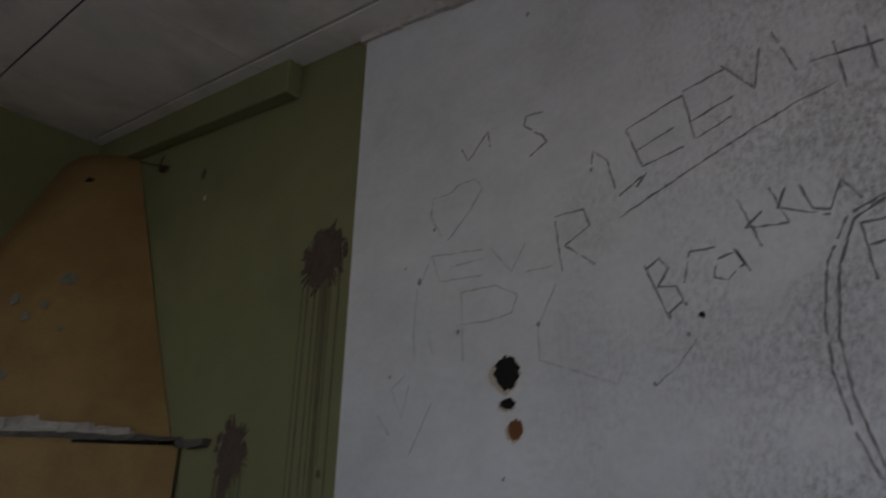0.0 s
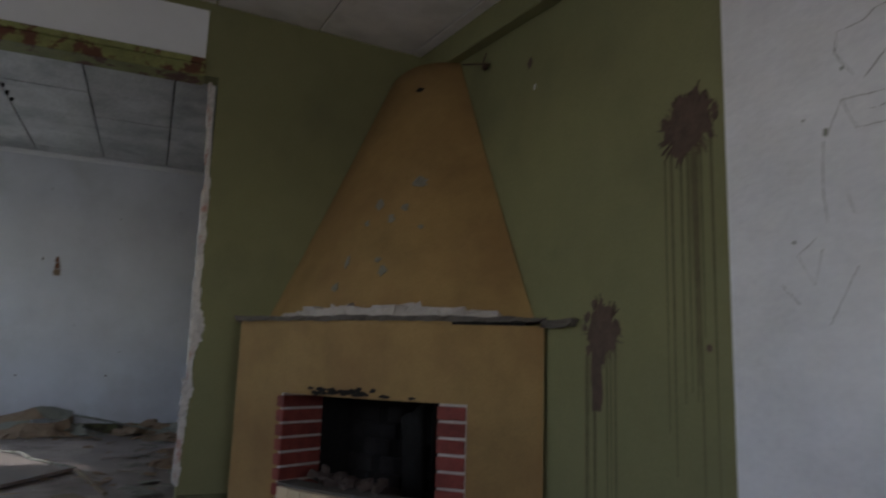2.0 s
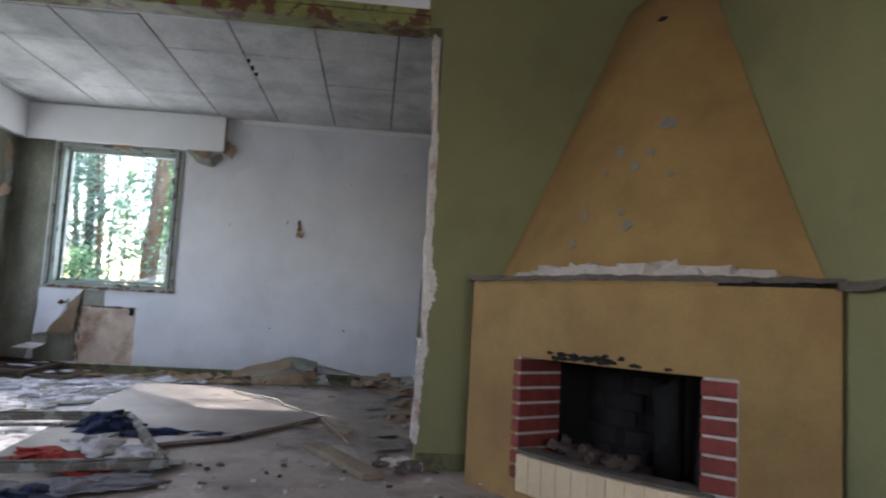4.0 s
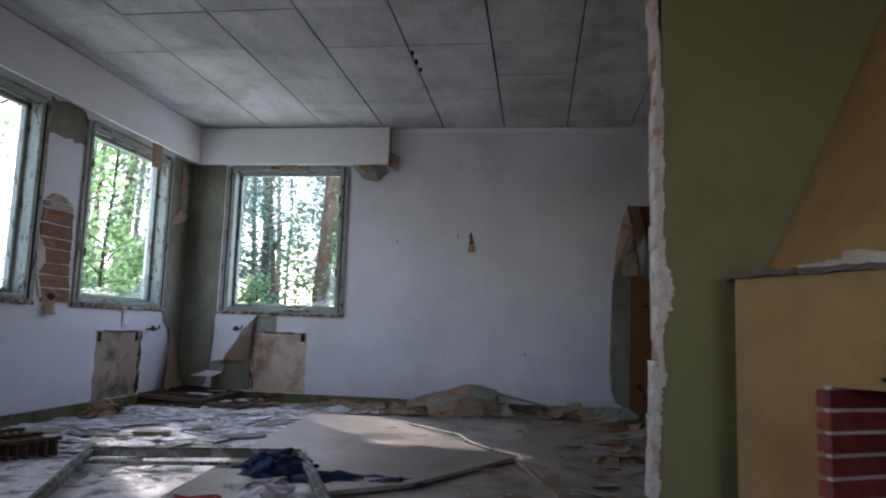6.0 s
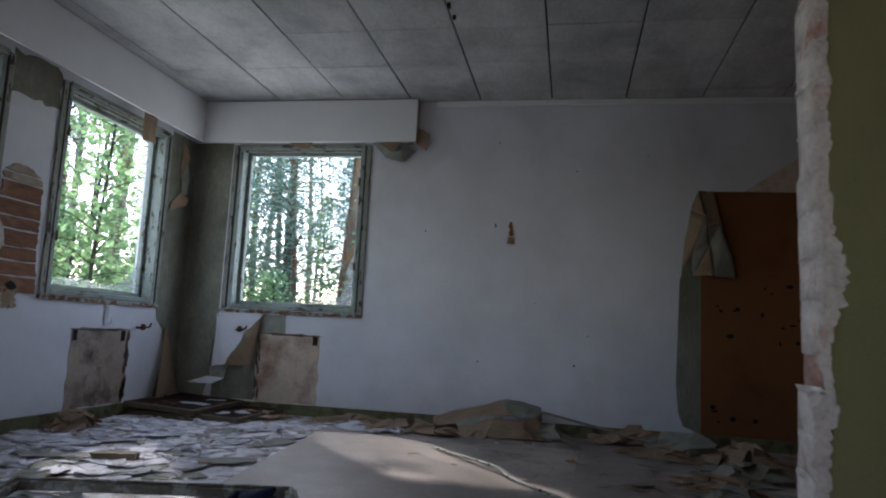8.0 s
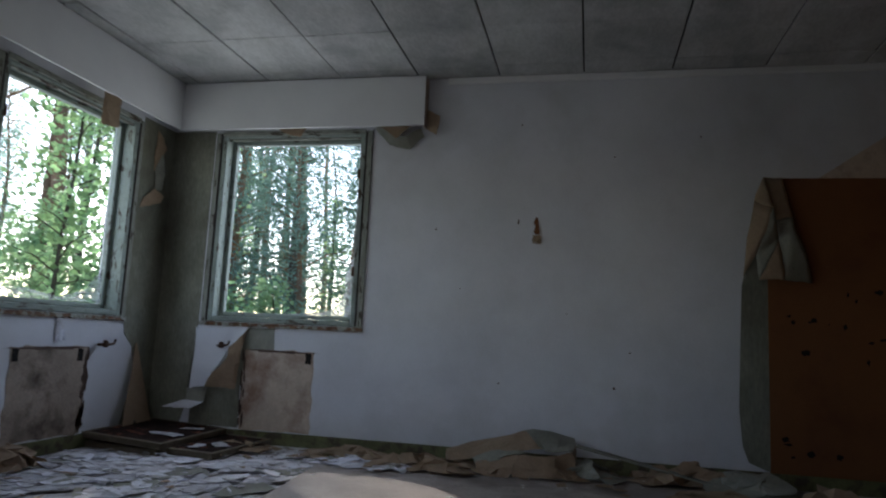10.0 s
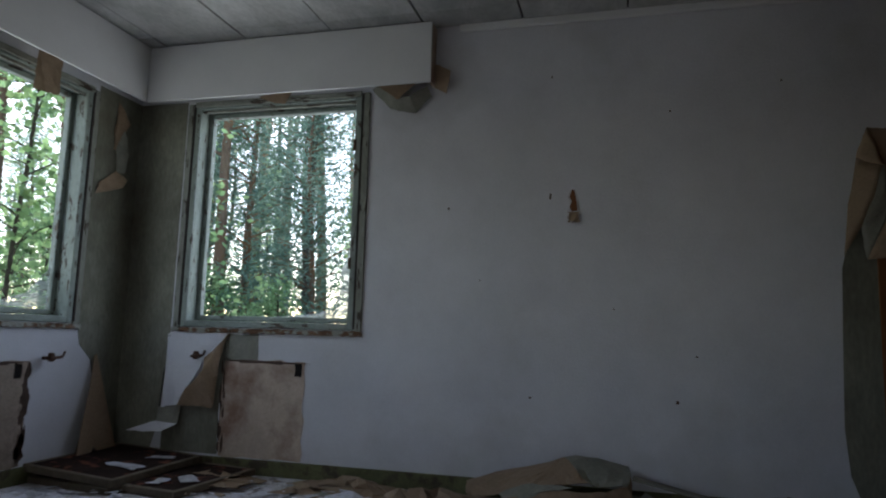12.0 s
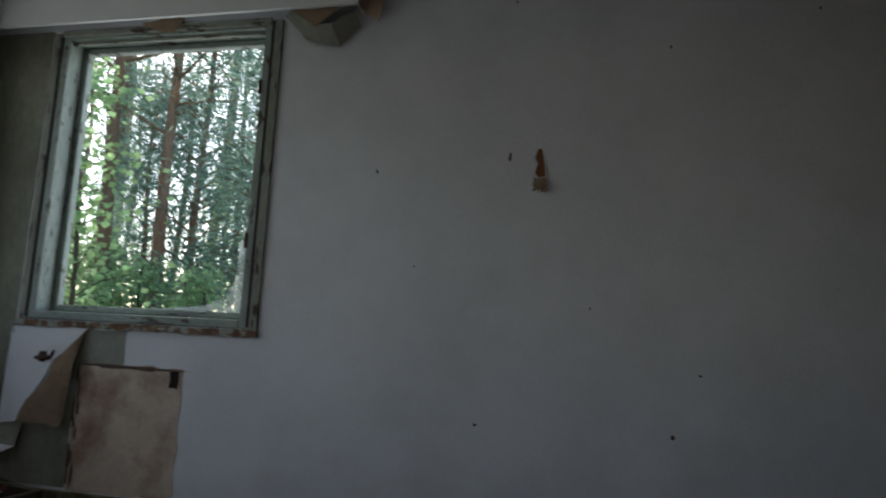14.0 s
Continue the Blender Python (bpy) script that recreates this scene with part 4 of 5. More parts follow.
scribble("scribble_letter", [[(-1.15, 1.27), (-1.16, 1.48), (-1.03, 1.48), (-0.95, 1.44), (-0.97, 1.39), (-1.05, 1.38), (-1.18, 1.38)], [(-0.82, 1.45), (-0.88, 1.34), (-0.88, 1.25), (-0.65, 1.17)], [(-0.56, 1.16), (-0.5, 1.2), (-0.45, 1.26)]],
         "large scratched letters P and L on the wallboard", 0.0045)
scribble("scribble_name", [[(-0.565, 1.45), (-0.515, 1.32)], [(-0.565, 1.44), (-0.525, 1.46), (-0.505, 1.43), (-0.535, 1.39)], [(-0.535, 1.39), (-0.49, 1.385), (-0.475, 1.35), (-0.515, 1.32)], [(-0.47, 1.39), (-0.45, 1.46), (-0.39, 1.46)], [(-0.35, 1.44), (-0.39, 1.43), (-0.4, 1.39), (-0.37, 1.38), (-0.33, 1.41), (-0.35, 1.45), (-0.32, 1.39)],
                           [(-0.33, 1.56), (-0.29, 1.44)], [(-0.28, 1.52), (-0.32, 1.49), (-0.23, 1.48)], [(-0.26, 1.57), (-0.23, 1.48)], [(-0.23, 1.56), (-0.25, 1.52), (-0.15, 1.48)], [(-0.2, 1.56), (-0.18, 1.5), (-0.15, 1.49), (-0.12, 1.55), (-0.09, 1.5)]],
         "word Brakku written in charcoal on the wallboard")
scribble("scribble_loop", [[(-0.05, 1.5), (-0.12, 1.47), (-0.17, 1.38), (-0.19, 1.27), (-0.19, 1.16), (-0.17, 1.05), (-0.14, 0.97), (-0.08, 0.92)], [(-0.05, 1.49), (-0.11, 1.46), (-0.15, 1.37), (-0.17, 1.23), (-0.16, 1.1), (-0.13, 0.99), (-0.07, 0.93)],
                           [(-0.1, 1.45), (-0.09, 1.33)], [(-0.1, 1.45), (-0.04, 1.45)], [(-0.09, 1.4), (-0.04, 1.41)], [(-0.1, 1.12), (-0.04, 1.12)]], "double charcoal loop round a letter on the wallboard", 0.007)
scribble("scribble_marks", [[(-1.35, 1.52), (-1.36, 1.38), (-1.35, 1.29)], [(-1.39, 1.25), (-1.45, 1.21), (-1.4, 1.12), (-1.37, 1.22)], [(-1.27, 1.16), (-1.36, 1.01)], [(-1.29, 1.36), (-1.27, 1.3)], [(-1.51, 1.13), (-1.45, 1.07)]],
         "faint pencil scratches low on the wallboard", 0.0035)
q = random.Random(8)
for k, (u, v, a) in enumerate(((-1.34, 1.545, 0.016), (-0.88, 1.345, 0.010), (-0.90, 2.35, 0.010), (-0.435, 1.31, 0.011), (-0.47, 1.34, 0.007), (-0.47, 1.27, 0.007), (-1.17, 1.36, 0.010), (-1.46, 1.25, 0.007), (-0.56, 1.165, 0.007), (-1.00, 0.95, 0.007), (-0.51, 1.315, 0.007), (-1.28, 1.71, 0.008), (-1.41, 1.60, 0.006))):
    wall_patch("wall_chip", blob(u, v, a * 0.6, a * 0.75, 640 + k, 0.4, 11), "y", YB, -1, "dark" if k in (3,) else "scuff", 0.002, "small chip in the white wallboard", "wall mark")
edge_strip = bmesh.new()
eq = random.Random(15)
x = -1.72
while x < 1.0:
    w = eq.uniform(0.05, 0.14)
    b = rough_block(w, 0.03, eq.uniform(0.03, 0.055), int(x * 1000), 0.22)
    bmesh.ops.transform(b, matrix=pose(x + w / 2, YB - 0.006, CEIL - 0.02 + slope(x + w / 2, YB), 0, 8, 0), verts=b.verts)
    piece = bpy.data.meshes.new("piece")
    b.to_mesh(piece)
    b.free()
    edge_strip.from_mesh(piece)
    bpy.data.meshes.remove(piece)
    x += w * 0.95
solid("board_edge_strip", edge_strip, "plaster", "crumbling plaster strip above the wallboard", "trim", kind="structure")

# ---- far room: damaged walls ----
def torn(name, outline, plane, pos, out, material, thick, label, category="torn wallpaper"):
    return wall_patch(name, outline, plane, pos, out, material, thick, label, category)


def curl(w, h, bend, seed, lean=0.0, nx=12, ny=10, pleat=0.0, flare=0.0):
    """A hanging flap of torn paper: in x from 0 to w, hanging down from z = 0, curling towards -y."""
    q = random.Random(seed)
    bm = bmesh.new()
    vs = []
    for j in range(ny + 1):
        v = j / ny
        for i in range(nx + 1):
            u = i / nx
            y = -bend * (v ** 1.6) * (0.6 + 0.4 * math.sin(3 * u + seed)) - 0.25 * bend * math.sin(6.0 * u + 2 * v + seed) * v
            y -= pleat * (0.5 + 0.5 * math.sin(5.2 * u + 1.3 * seed + 1.5 * v)) * (0.25 + v)
            u = 0.5 + (u - 0.5) * (1 - flare * (1 - v))
            vs.append(bm.verts.new((u * w * (1 - 0.25 * v * math.sin(seed)) + lean * v * h + q.uniform(-1, 1) * 0.012 * (i in (0, nx)), y - 0.006, -v * h + (q.uniform(-1, 1) * 0.02 if j == ny else 0))))
    for j in range(ny):
        for i in range(nx):
            k = j * (nx + 1) + i
            bm.faces.new((vs[k], vs[k + 1], vs[k + nx + 2], vs[k + nx + 1]))
    g = bmesh.ops.extrude_face_region(bm, geom=bm.faces[:])
    bmesh.ops.translate(bm, vec=(0, -0.0025, 0), verts=[v for v in g["geom"] if isinstance(v, bmesh.types.BMVert)])
    return bm


def flap_win(name, x, z, w, h, bend, seed, material, label, lean=0.0, off=0.004):
    return solid(name, curl(w, h, bend, seed, lean), material, label, "torn wallpaper", pose(x, YL + off, z, 0, 0, 180))


# mouldy corner
torn("bare_corner_wall", [(-4.10, 0.10), (-3.80, 0.10), (-3.74, 0.30), (-3.72, 0.62), (-3.69, 0.80), (-3.70, 0.90), (-3.695, 2.62), (-4.10, 2.62)], "x", XF, 1, "mould", 0.003, "mouldy grey bare corner of the wall", "bare wall")
torn("bare_corner_wall", [(-8.555, 0.10), (-8.20, 0.10), (-8.32, 0.50), (-8.26, 0.72), (-8.15, 0.82), (-8.125, 0.92), (-8.125, 2.62), (-8.555, 2.62)], "y", YL, 1, "mould", 0.003, "mouldy grey bare corner of the wall", "bare wall")
torn("bare_pier_top", ragged(-6.665, -6.215, 2.33, 2.62, 3, 0.02), "y", YL, 1, "mould", 0.003, "mouldy patch where wallpaper has fallen off", "bare wall")
torn("bare_under_sill", ragged(-3.24, -2.99, 0.735, 0.915, 4, 0.006), "x", XF, 1, "paper_front", 0.003, "bare grey patch under the window sill", "bare wall")
torn("bare_under_sill", [(-3.71, 0.10), (-3.26, 0.10), (-3.27, 0.40), (-3.24, 0.74), (-3.24, 0.91), (-3.69, 0.91)], "x", XF, 1, "mould", 0.0035, "bare grey wall behind the loose wallpaper", "bare wall")
for pts in ([(-3.70, 0.90), (-3.69, 0.80), (-3.725, 0.62), (-3.745, 0.30)],):
    for a, b in zip(pts, pts[1:]):
        solid("torn_paper_edge", bar((XF + 0.006, *a), (XF + 0.006, *b), 0.008, 0.008), "dark", "dark torn edge of wallpaper", "torn wallpaper")
# radiator shadows
def radiator_mark(name, plane, pos, out, u0, u1, z0, z1, near, label):
    th = thing(name, label, "bare wall")
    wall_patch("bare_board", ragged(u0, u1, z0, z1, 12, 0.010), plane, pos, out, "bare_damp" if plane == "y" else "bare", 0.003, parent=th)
    for k, u in enumerate(near):
        wall_patch("bracket_hole", ragged(u - 0.025, u + 0.025, z1 - 0.10, z1 - 0.015, 14 + k, 0.004), plane, pos + out * 0.003, out, "dark", 0.002, "black bracket hole", parent=th)
    q = random.Random(name)
    for k in range(12):
        v = q.uniform(z0 + 0.05, z1 - 0.05)
        u = (u0 if plane == "y" else u0) + q.uniform(-0.01, 0.03)
        wall_patch("dirt", blob(u, v, 0.02 if plane == "y" else 0.007, q.uniform(0.03, 0.08), 900 + k, 0.4, 12), plane, pos + out * 0.003, out, "stain", 0.0015, "dark damp stain", parent=th)
    wall_patch("dirt", blob((u0 + u1) / 2, z1 - 0.01, abs(u1 - u0) * 0.45, 0.012, 950, 0.4, 26), plane, pos + out * 0.003, out, "stain", 0.0016, "dark dust line", parent=th)
    return th


radiator_mark("radiator_mark", "x", XF, 1, -3.25, -2.632, 0.088, 0.742, (-2.68,), "bare stained board where a radiator hung")
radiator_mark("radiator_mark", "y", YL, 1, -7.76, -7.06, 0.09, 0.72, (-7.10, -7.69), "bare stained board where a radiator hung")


def valve(m, label):
    th = thing("radiator_valve", label, "pipe valve", m)
    part("pipe", bar((0, 0, 0), (0, 0.10, 0), 0.022, 0.022, (0, 0, 1), 0.006), "rust", th)
    part("valve_body", bar((0, 0.07, -0.02), (0, 0.07, 0.035), 0.035, 0.035, (0, 1, 0), 0.008), "rust", th)
    part("handle", bar((-0.07, 0.09, 0.01), (0.03, 0.09, 0.0), 0.018, 0.018, (0, 0, 1), 0.005), "rust", th)
    part("handle", bar((-0.07, 0.09, 0.01), (-0.085, 0.09, 0.045), 0.014, 0.014, (0, 1, 0), 0.004), "rust", th)


valve(pose(XF, -3.43, 0.757, 0, 0, -90), "rusty radiator valve standing out of the wallpaper")
valve(pose(-7.86, YL, 0.735), "rusty radiator valve below the window sill")
# exposed logs between the windows
logs = thing("exposed_wall_logs", "brown timber showing where plaster fell off", "bare wall")
lq = random.Random(41)
LOGS = ((0.945, -6.30, -6.635), (1.065, -6.275, -6.625), (1.17, -6.245, -6.61), (1.265, -6.315, -6.60), (1.385, -6.285, -6.60), (1.475, -6.235, -6.602), (1.59, -6.235, -6.595), (1.715, -6.235, -6.588), (1.775, -6.25, -6.57), (1.845, -6.33, -6.44))
for k, ((z0, a0, b0), (z1, a1, b1)) in enumerate(zip(LOGS, LOGS[1:])):
    n, pts = 5, []
    pts += [(a0 + (b0 - a0) * i / n, z0 + 0.002 + lq.uniform(0, 0.008)) for i in range(n + 1)]
    pts += [(b0 + (b1 - b0) * i / 4 + lq.uniform(-0.012, 0.012), z0 + (z1 - z0) * i / 4) for i in range(1, 4)]
    pts += [(b1 + (a1 - b1) * i / n, z1 - 0.002 - lq.uniform(0, 0.008)) for i in range(n + 1)]
    pts += [(a1 + (a0 - a1) * i / 4 + lq.uniform(-0.012, 0.012), z1 + (z0 - z1) * i / 4) for i in range(1, 4)]
    wall_patch("log", pts, "y", YL, 1, "brown" if k < 7 else "bare_damp", 0.008 + lq.uniform(0, 0.006), "dusty earth-coloured timber" if k >= 7 else "", parent=logs)
wall_patch("knot_hole", blob(-6.41, 0.995, 0.045, 0.03, 33, 0.25), "y", YL + 0.012, 1, "dark", 0.004, "black hole in the timber", parent=logs)
torn("torn_plaster_rim", [(-6.275, 0.98), (-6.215, 1.17), (-6.20, 1.45), (-6.235, 1.46), (-6.285, 1.38), (-6.31, 1.27), (-6.24, 1.18), (-6.30, 0.98)], "y", YL, 1, "plaster", 0.016, "broken white plaster rim beside bare timber", "torn plaster")
flap_win("torn_flap", -6.33, 0.985, 0.13, 0.13, 0.06, 3, "paper", "tan paper flap curling off the wall")

# wallpaper flaps
def folds(pts, faces, thick=0.003, rough=1.0):
    """A creased sheet of paper: flat facets between the fold points."""
    bm = bmesh.new()
    vs = [bm.verts.new(p) for p in pts]
    for f in faces:
        bm.faces.new([vs[i] for i in f])
    bmesh.ops.triangulate(bm, faces=bm.faces[:])
    bmesh.ops.subdivide_edges(bm, edges=bm.edges[:], cuts=5, use_grid_fill=True)
    for v in bm.verts:
        v.co += noise.noise_vector(v.co * 6) * 0.016 * rough + noise.noise_vector(v.co * 21) * 0.007 * rough
    bmesh.ops.recalc_face_normals(bm, faces=bm.faces[:])
    bmesh.ops.solidify(bm, geom=bm.faces[:], thickness=thick)
    return bm


def creased(label, material, *pieces, wall="x"):
    """Loose paper at a wall: each piece a list of (out, along, height) corners of one flat facet."""
    th = thing("torn_flap", label, "torn wallpaper")
    for k, pts in enumerate(pieces):
        m1 = material[k] if isinstance(material, tuple) else material
        co = [(XF + o, u, z) if wall == "x" else (u, YL + o, z) for o, u, z in pts]
        part("fold", folds(co, [tuple(range(len(co)))], 0.002), m1, th)
    return th


creased("pale wallpaper flap below the sill folded over to its tan back", ("wallpaper", "paper", "paper"),
        [(0.008, -3.71, 0.925), (0.010, -3.22, 0.915), (0.045, -3.25, 0.857), (0.07, -3.36, 0.746), (0.075, -3.48, 0.536), (0.06, -3.56, 0.417), (0.02, -3.705, 0.412)],
        [(0.010, -3.22, 0.915), (0.05, -3.245, 0.742), (0.09, -3.36, 0.66), (0.07, -3.36, 0.746), (0.045, -3.25, 0.857)],
        [(0.05, -3.245, 0.742), (0.045, -3.29, 0.412), (0.06, -3.555, 0.417), (0.078, -3.48, 0.536), (0.09, -3.36, 0.66)])
creased("pale wallpaper end curling away near the floor", ("paper_front", "wallpaper"),
        [(0.02, -3.55, 0.415), (0.05, -3.56, 0.29), (0.06, -3.72, 0.30), (0.02, -3.735, 0.405)],
        [(0.05, -3.56, 0.29), (0.10, -3.63, 0.235), (0.17, -3.87, 0.24), (0.06, -3.72, 0.30)])
creased("grey and tan paper bundle below the pelmet", ("paper_front", "paper_front", "paper", "paper_front"),
        [(0.02, -2.225, 2.61), (0.03, -2.088, 2.462), (0.085, -2.03, 2.53), (0.06, -2.17, 2.63)],
        [(0.03, -2.088, 2.462), (0.03, -1.912, 2.435), (0.095, -1.93, 2.52), (0.085, -2.03, 2.53)],
        [(0.09, -2.18, 2.62), (0.09, -1.89, 2.615), (0.10, -2.015, 2.505)],
        [(0.03, -1.912, 2.435), (0.02, -1.789, 2.535), (0.05, -1.82, 2.61), (0.095, -1.93, 2.52)])
creased("tan paper folded off at the pelmet's end", "paper", [(0.03, -1.775, 2.76), (0.07, -1.656, 2.69), (0.06, -1.69, 2.535), (0.03, -1.775, 2.60)])
creased("tan paper scrap above the window", "paper", [(0.04, -3.09, 2.62), (0.04, -2.83, 2.64), (0.05, -2.874, 2.545), (0.05, -2.949, 2.55), (0.045, -2.996, 2.572)])
creased("narrow tan strip peeling in the corner", ("paper", "paper_front"), [(0.012, -8.30, 2.57), (0.045, -8.40, 2.41), (0.045, -8.35, 2.35), (0.012, -8.31, 2.20), (0.01, -8.285, 2.38)],
        [(0.045, -8.35, 2.35), (0.05, -8.41, 2.20), (0.03, -8.39, 2.05), (0.012, -8.33, 2.06), (0.012, -8.31, 2.20)], wall="y")
creased("tan paper curl in the corner", "paper", [(0.012, -8.33, 2.06), (0.06, -8.40, 1.995), (0.06, -8.35, 1.935), (0.014, -8.14, 1.855), (0.012, -8.19, 1.936)], wall="y")
creased("tan paper scrap hanging from the pelmet", "paper", [(0.145, -7.47, 2.59), (0.145, -7.645, 2.59), (0.16, -7.62, 2.36), (0.18, -7.50, 2.33), (0.17, -7.415, 2.325), (0.15, -7.437, 2.46)], wall="y")
tri = solid("torn_flap", plate([(0, 0), (0.13, 0.03), (0.16, 0.09), (0.22, 0.02), (0.38, 0.0), (0.30, 0.34), (0.235, 0.62), (0.215, 0.70), (0.19, 0.69), (0.15, 0.50), (0.06, 0.22)], 0, 0.004), "paper", "tan triangle of wallpaper peeled off the corner", "torn wallpaper", pose(-8.09, YL + 0.11, 0.06, 82, 0, 180))
solid("crumpled_wallpaper", crumpled(12, 8, 0.40, 0.28, 0.13, 1234, 2.5, 6.0, 0.12, 0.003), "paper", "tan wallpaper slumped against the baseboard", "torn wallpaper", pose(-6.95, YL + 0.19, FLOOR + 0.004, 0, 0, 8))
flap_win("torn_strip", -7.42, 0.92, 0.06, 0.16, 0.03, 4, "paper_pale", "short pale strip hanging below the sill")

# hole in the wallpaper and nail marks
hole = thing("torn_wall_hole", "torn hole in the pale wallpaper with a curled lip", "wall damage")
wall_patch("torn_edge", [(-0.875, 1.885), (-0.855, 1.89), (-0.835, 1.84), (-0.825, 1.77), (-0.815, 1.72), (-0.83, 1.68), (-0.86, 1.665), (-0.895, 1.70), (-0.90, 1.74), (-0.88, 1.79), (-0.895, 1.83)], "x", XF, 1, "paper_pale", 0.002, parent=hole)
wall_patch("bare_board", [(-0.872, 1.875), (-0.855, 1.87), (-0.843, 1.80), (-0.838, 1.74), (-0.87, 1.735), (-0.885, 1.76), (-0.872, 1.80), (-0.885, 1.83)], "x", XF + 0.002, 1, "orange", 0.0015, "bare brown board", parent=hole)
part("lip", curl(0.065, 0.06, 0.04, 3), "paper", hole, "curled tan paper lip", at=pose(XF + 0.004, -0.89, 1.73, 0, 0, 90))
for k, (u, v, a, b) in enumerate(((-1.005, 1.835, 0.012, 0.03), (-1.667, 1.77, 0.010, 0.014), (-0.262, 0.594, 0.013, 0.012), (-1.12, 0.582, 0.016, 0.010), (-0.62, 1.13, 0.008, 0.006), (-0.28, 2.35, 0.008, 0.01), (-1.0, 2.62, 0.008, 0.012), (-0.15, 0.86, 0.014, 0.007), (-1.45, 1.3, 0.007, 0.006), (0.35, 2.5, 0.008, 0.01))):
    wall_patch("nail_mark", blob(u, v, a * 0.7, b * 0.7, 700 + k, 0.4, 10), "x", XF, 1, "stain", 0.002, "small dark nail mark in the wallpaper", "wall mark")

# hardboard panel and hanging paper at the far right
panel = thing("hardboard_cladding", "orange-brown hardboard panel with mould spots on the wall", "cladding")
part("sheet", boxes((XF, XF + 0.012, 0.80, YR - 0.012, 0.02, 2.175), bevel=0.003), "orange", panel)
q = random.Random(4)
for k in range(22):
    u, v = q.uniform(0.88, 1.7), q.choice([1.1, 1.15, 0.95, 1.3, 0.25, 0.35, 1.5]) + q.uniform(-0.08, 0.08)
    wall_patch("mould_spot", blob(u, v, q.uniform(0.006, 0.03), q.uniform(0.006, 0.022), 800 + k, 0.4, 10), "x", XF + 0.012, 1, "dark", 0.0015, "black mould spot", parent=panel)
torn("bare_strip", [(0.62, 0.25), (0.66, 0.14), (0.86, 0.06), (0.86, 1.95), (0.80, 1.95), (0.68, 1.60), (0.625, 1.38), (0.61, 0.9), (0.60, 0.5)], "x", XF, 1, "mould", 0.003, "grey bare strip beside the hardboard", "bare wall")
torn("bare_strip", [(1.15, 2.175), (YR - 0.015, 2.175), (YR - 0.015, 2.62)], "x", XF, 1, "bare", 0.003, "bare brownish wedge above the hardboard", "bare wall")

drape = thing("hanging_wallpaper", "torn wallpaper hanging down in creased tan and grey folds", "torn wallpaper", pose(XF + 0.012, 0.86, 2.165))
TOP_L, TOP_R, TIP, KNEE, CREASE, EDGE = (0.015, -0.085, 0.015), (0.02, 0.045, 0.005), (0.05, -0.155, -0.165), (0.10, -0.03, -0.22), (0.09, -0.02, -0.32), (0.06, 0.10, -0.285)
LOW, TAIL, MID, BACK, FRONT, END = (0.055, -0.145, -0.56), (0.012, -0.235, -0.71), (0.05, 0.003, -0.455), (0.10, -0.145, -0.745), (0.11, 0.02, -0.75), (0.04, 0.225, -0.755)
part("fold", folds([TOP_L, TOP_R, EDGE, CREASE, KNEE, TIP], [(0, 1, 2, 3, 4, 5)]), "paper", drape, "tan bunched top fold", smooth=True)
part("fold", folds([TIP, KNEE, LOW, TAIL], [(0, 1, 2, 3)]), "paper", drape, "tan side fold", smooth=True)
part("fold", folds([KNEE, CREASE, MID, BACK, LOW], [(0, 1, 2, 3, 4)]), "paper_front", drape, "grey printed face", smooth=True)
part("fold", folds([(p[0] + 0.006, p[1], p[2]) for p in (MID, FRONT, BACK)], [(0, 1, 2)]), "paper", drape, "tan turned-up corner", smooth=True)
part("fold", folds([CREASE, EDGE, END, FRONT, MID], [(0, 1, 2, 3, 4)]), "paper_front", drape, "grey hanging flap", smooth=True)

# ---- far room: floor things ----
solid("hardboard_sheet", plate([(-5.93, -0.285), (-5.0, -0.80), (-4.2, -1.84), (-6.0, -2.06), (-7.8, -2.24), (-7.38, -1.25)], FLOOR + 0.015, 0.022), "sheet", "large loose hardboard sheet lying on the floor", "sheet")
solid("worn_floor_covering", plate([(XF + 0.02, YL + 0.02), (-4.0, YL + 0.02), (-3.95, -2.9), (-4.1, -1.88), (-4.62, -1.95), (-6.0, -2.10), (-7.8, -2.20), (XF + 0.02, -1.9)], FLOOR + 0.001, 0.004), "pale_floor", "pale worn floor covering flaking to bits", "floor covering")
solid("hardboard_sheet", plate([(-4.3, 0.10), (-5.6, -0.10), (-5.95, -0.30), (-8.1, -0.2), (-8.3, 0.35), (-6.7, 0.25), (-4.6, 0.62)], FLOOR + 0.001, 0.004), "sheet", "thin hardboard sheet flush on the floor", "sheet")
strip = thing("bent_strip", "pale bent strip along the sheet's edge", "strip")
for a, b in (((-5.90, -0.27, 0.02), (-6.35, -0.62, 0.03)), ((-6.35, -0.62, 0.03), (-6.50, -0.70, 0.055)), ((-6.50, -0.70, 0.055), (-7.15, -1.20, 0.03))):
    part("length", bar(a, b, 0.03, 0.012), "trim_wood", strip)
solid("wood_lath", bar((-4.95, -0.02, 0.0), (-5.9, -0.26, 0.0), 0.03, 0.02), "wood", "long thin wooden lath on the floor", "lath")
solid("plank", bar((-4.88, -0.25, FLOOR + 0.022), (-4.12, 0.13, FLOOR + 0.022), 0.13, 0.035), "wood", "short grey plank lying at the doorway", "plank")

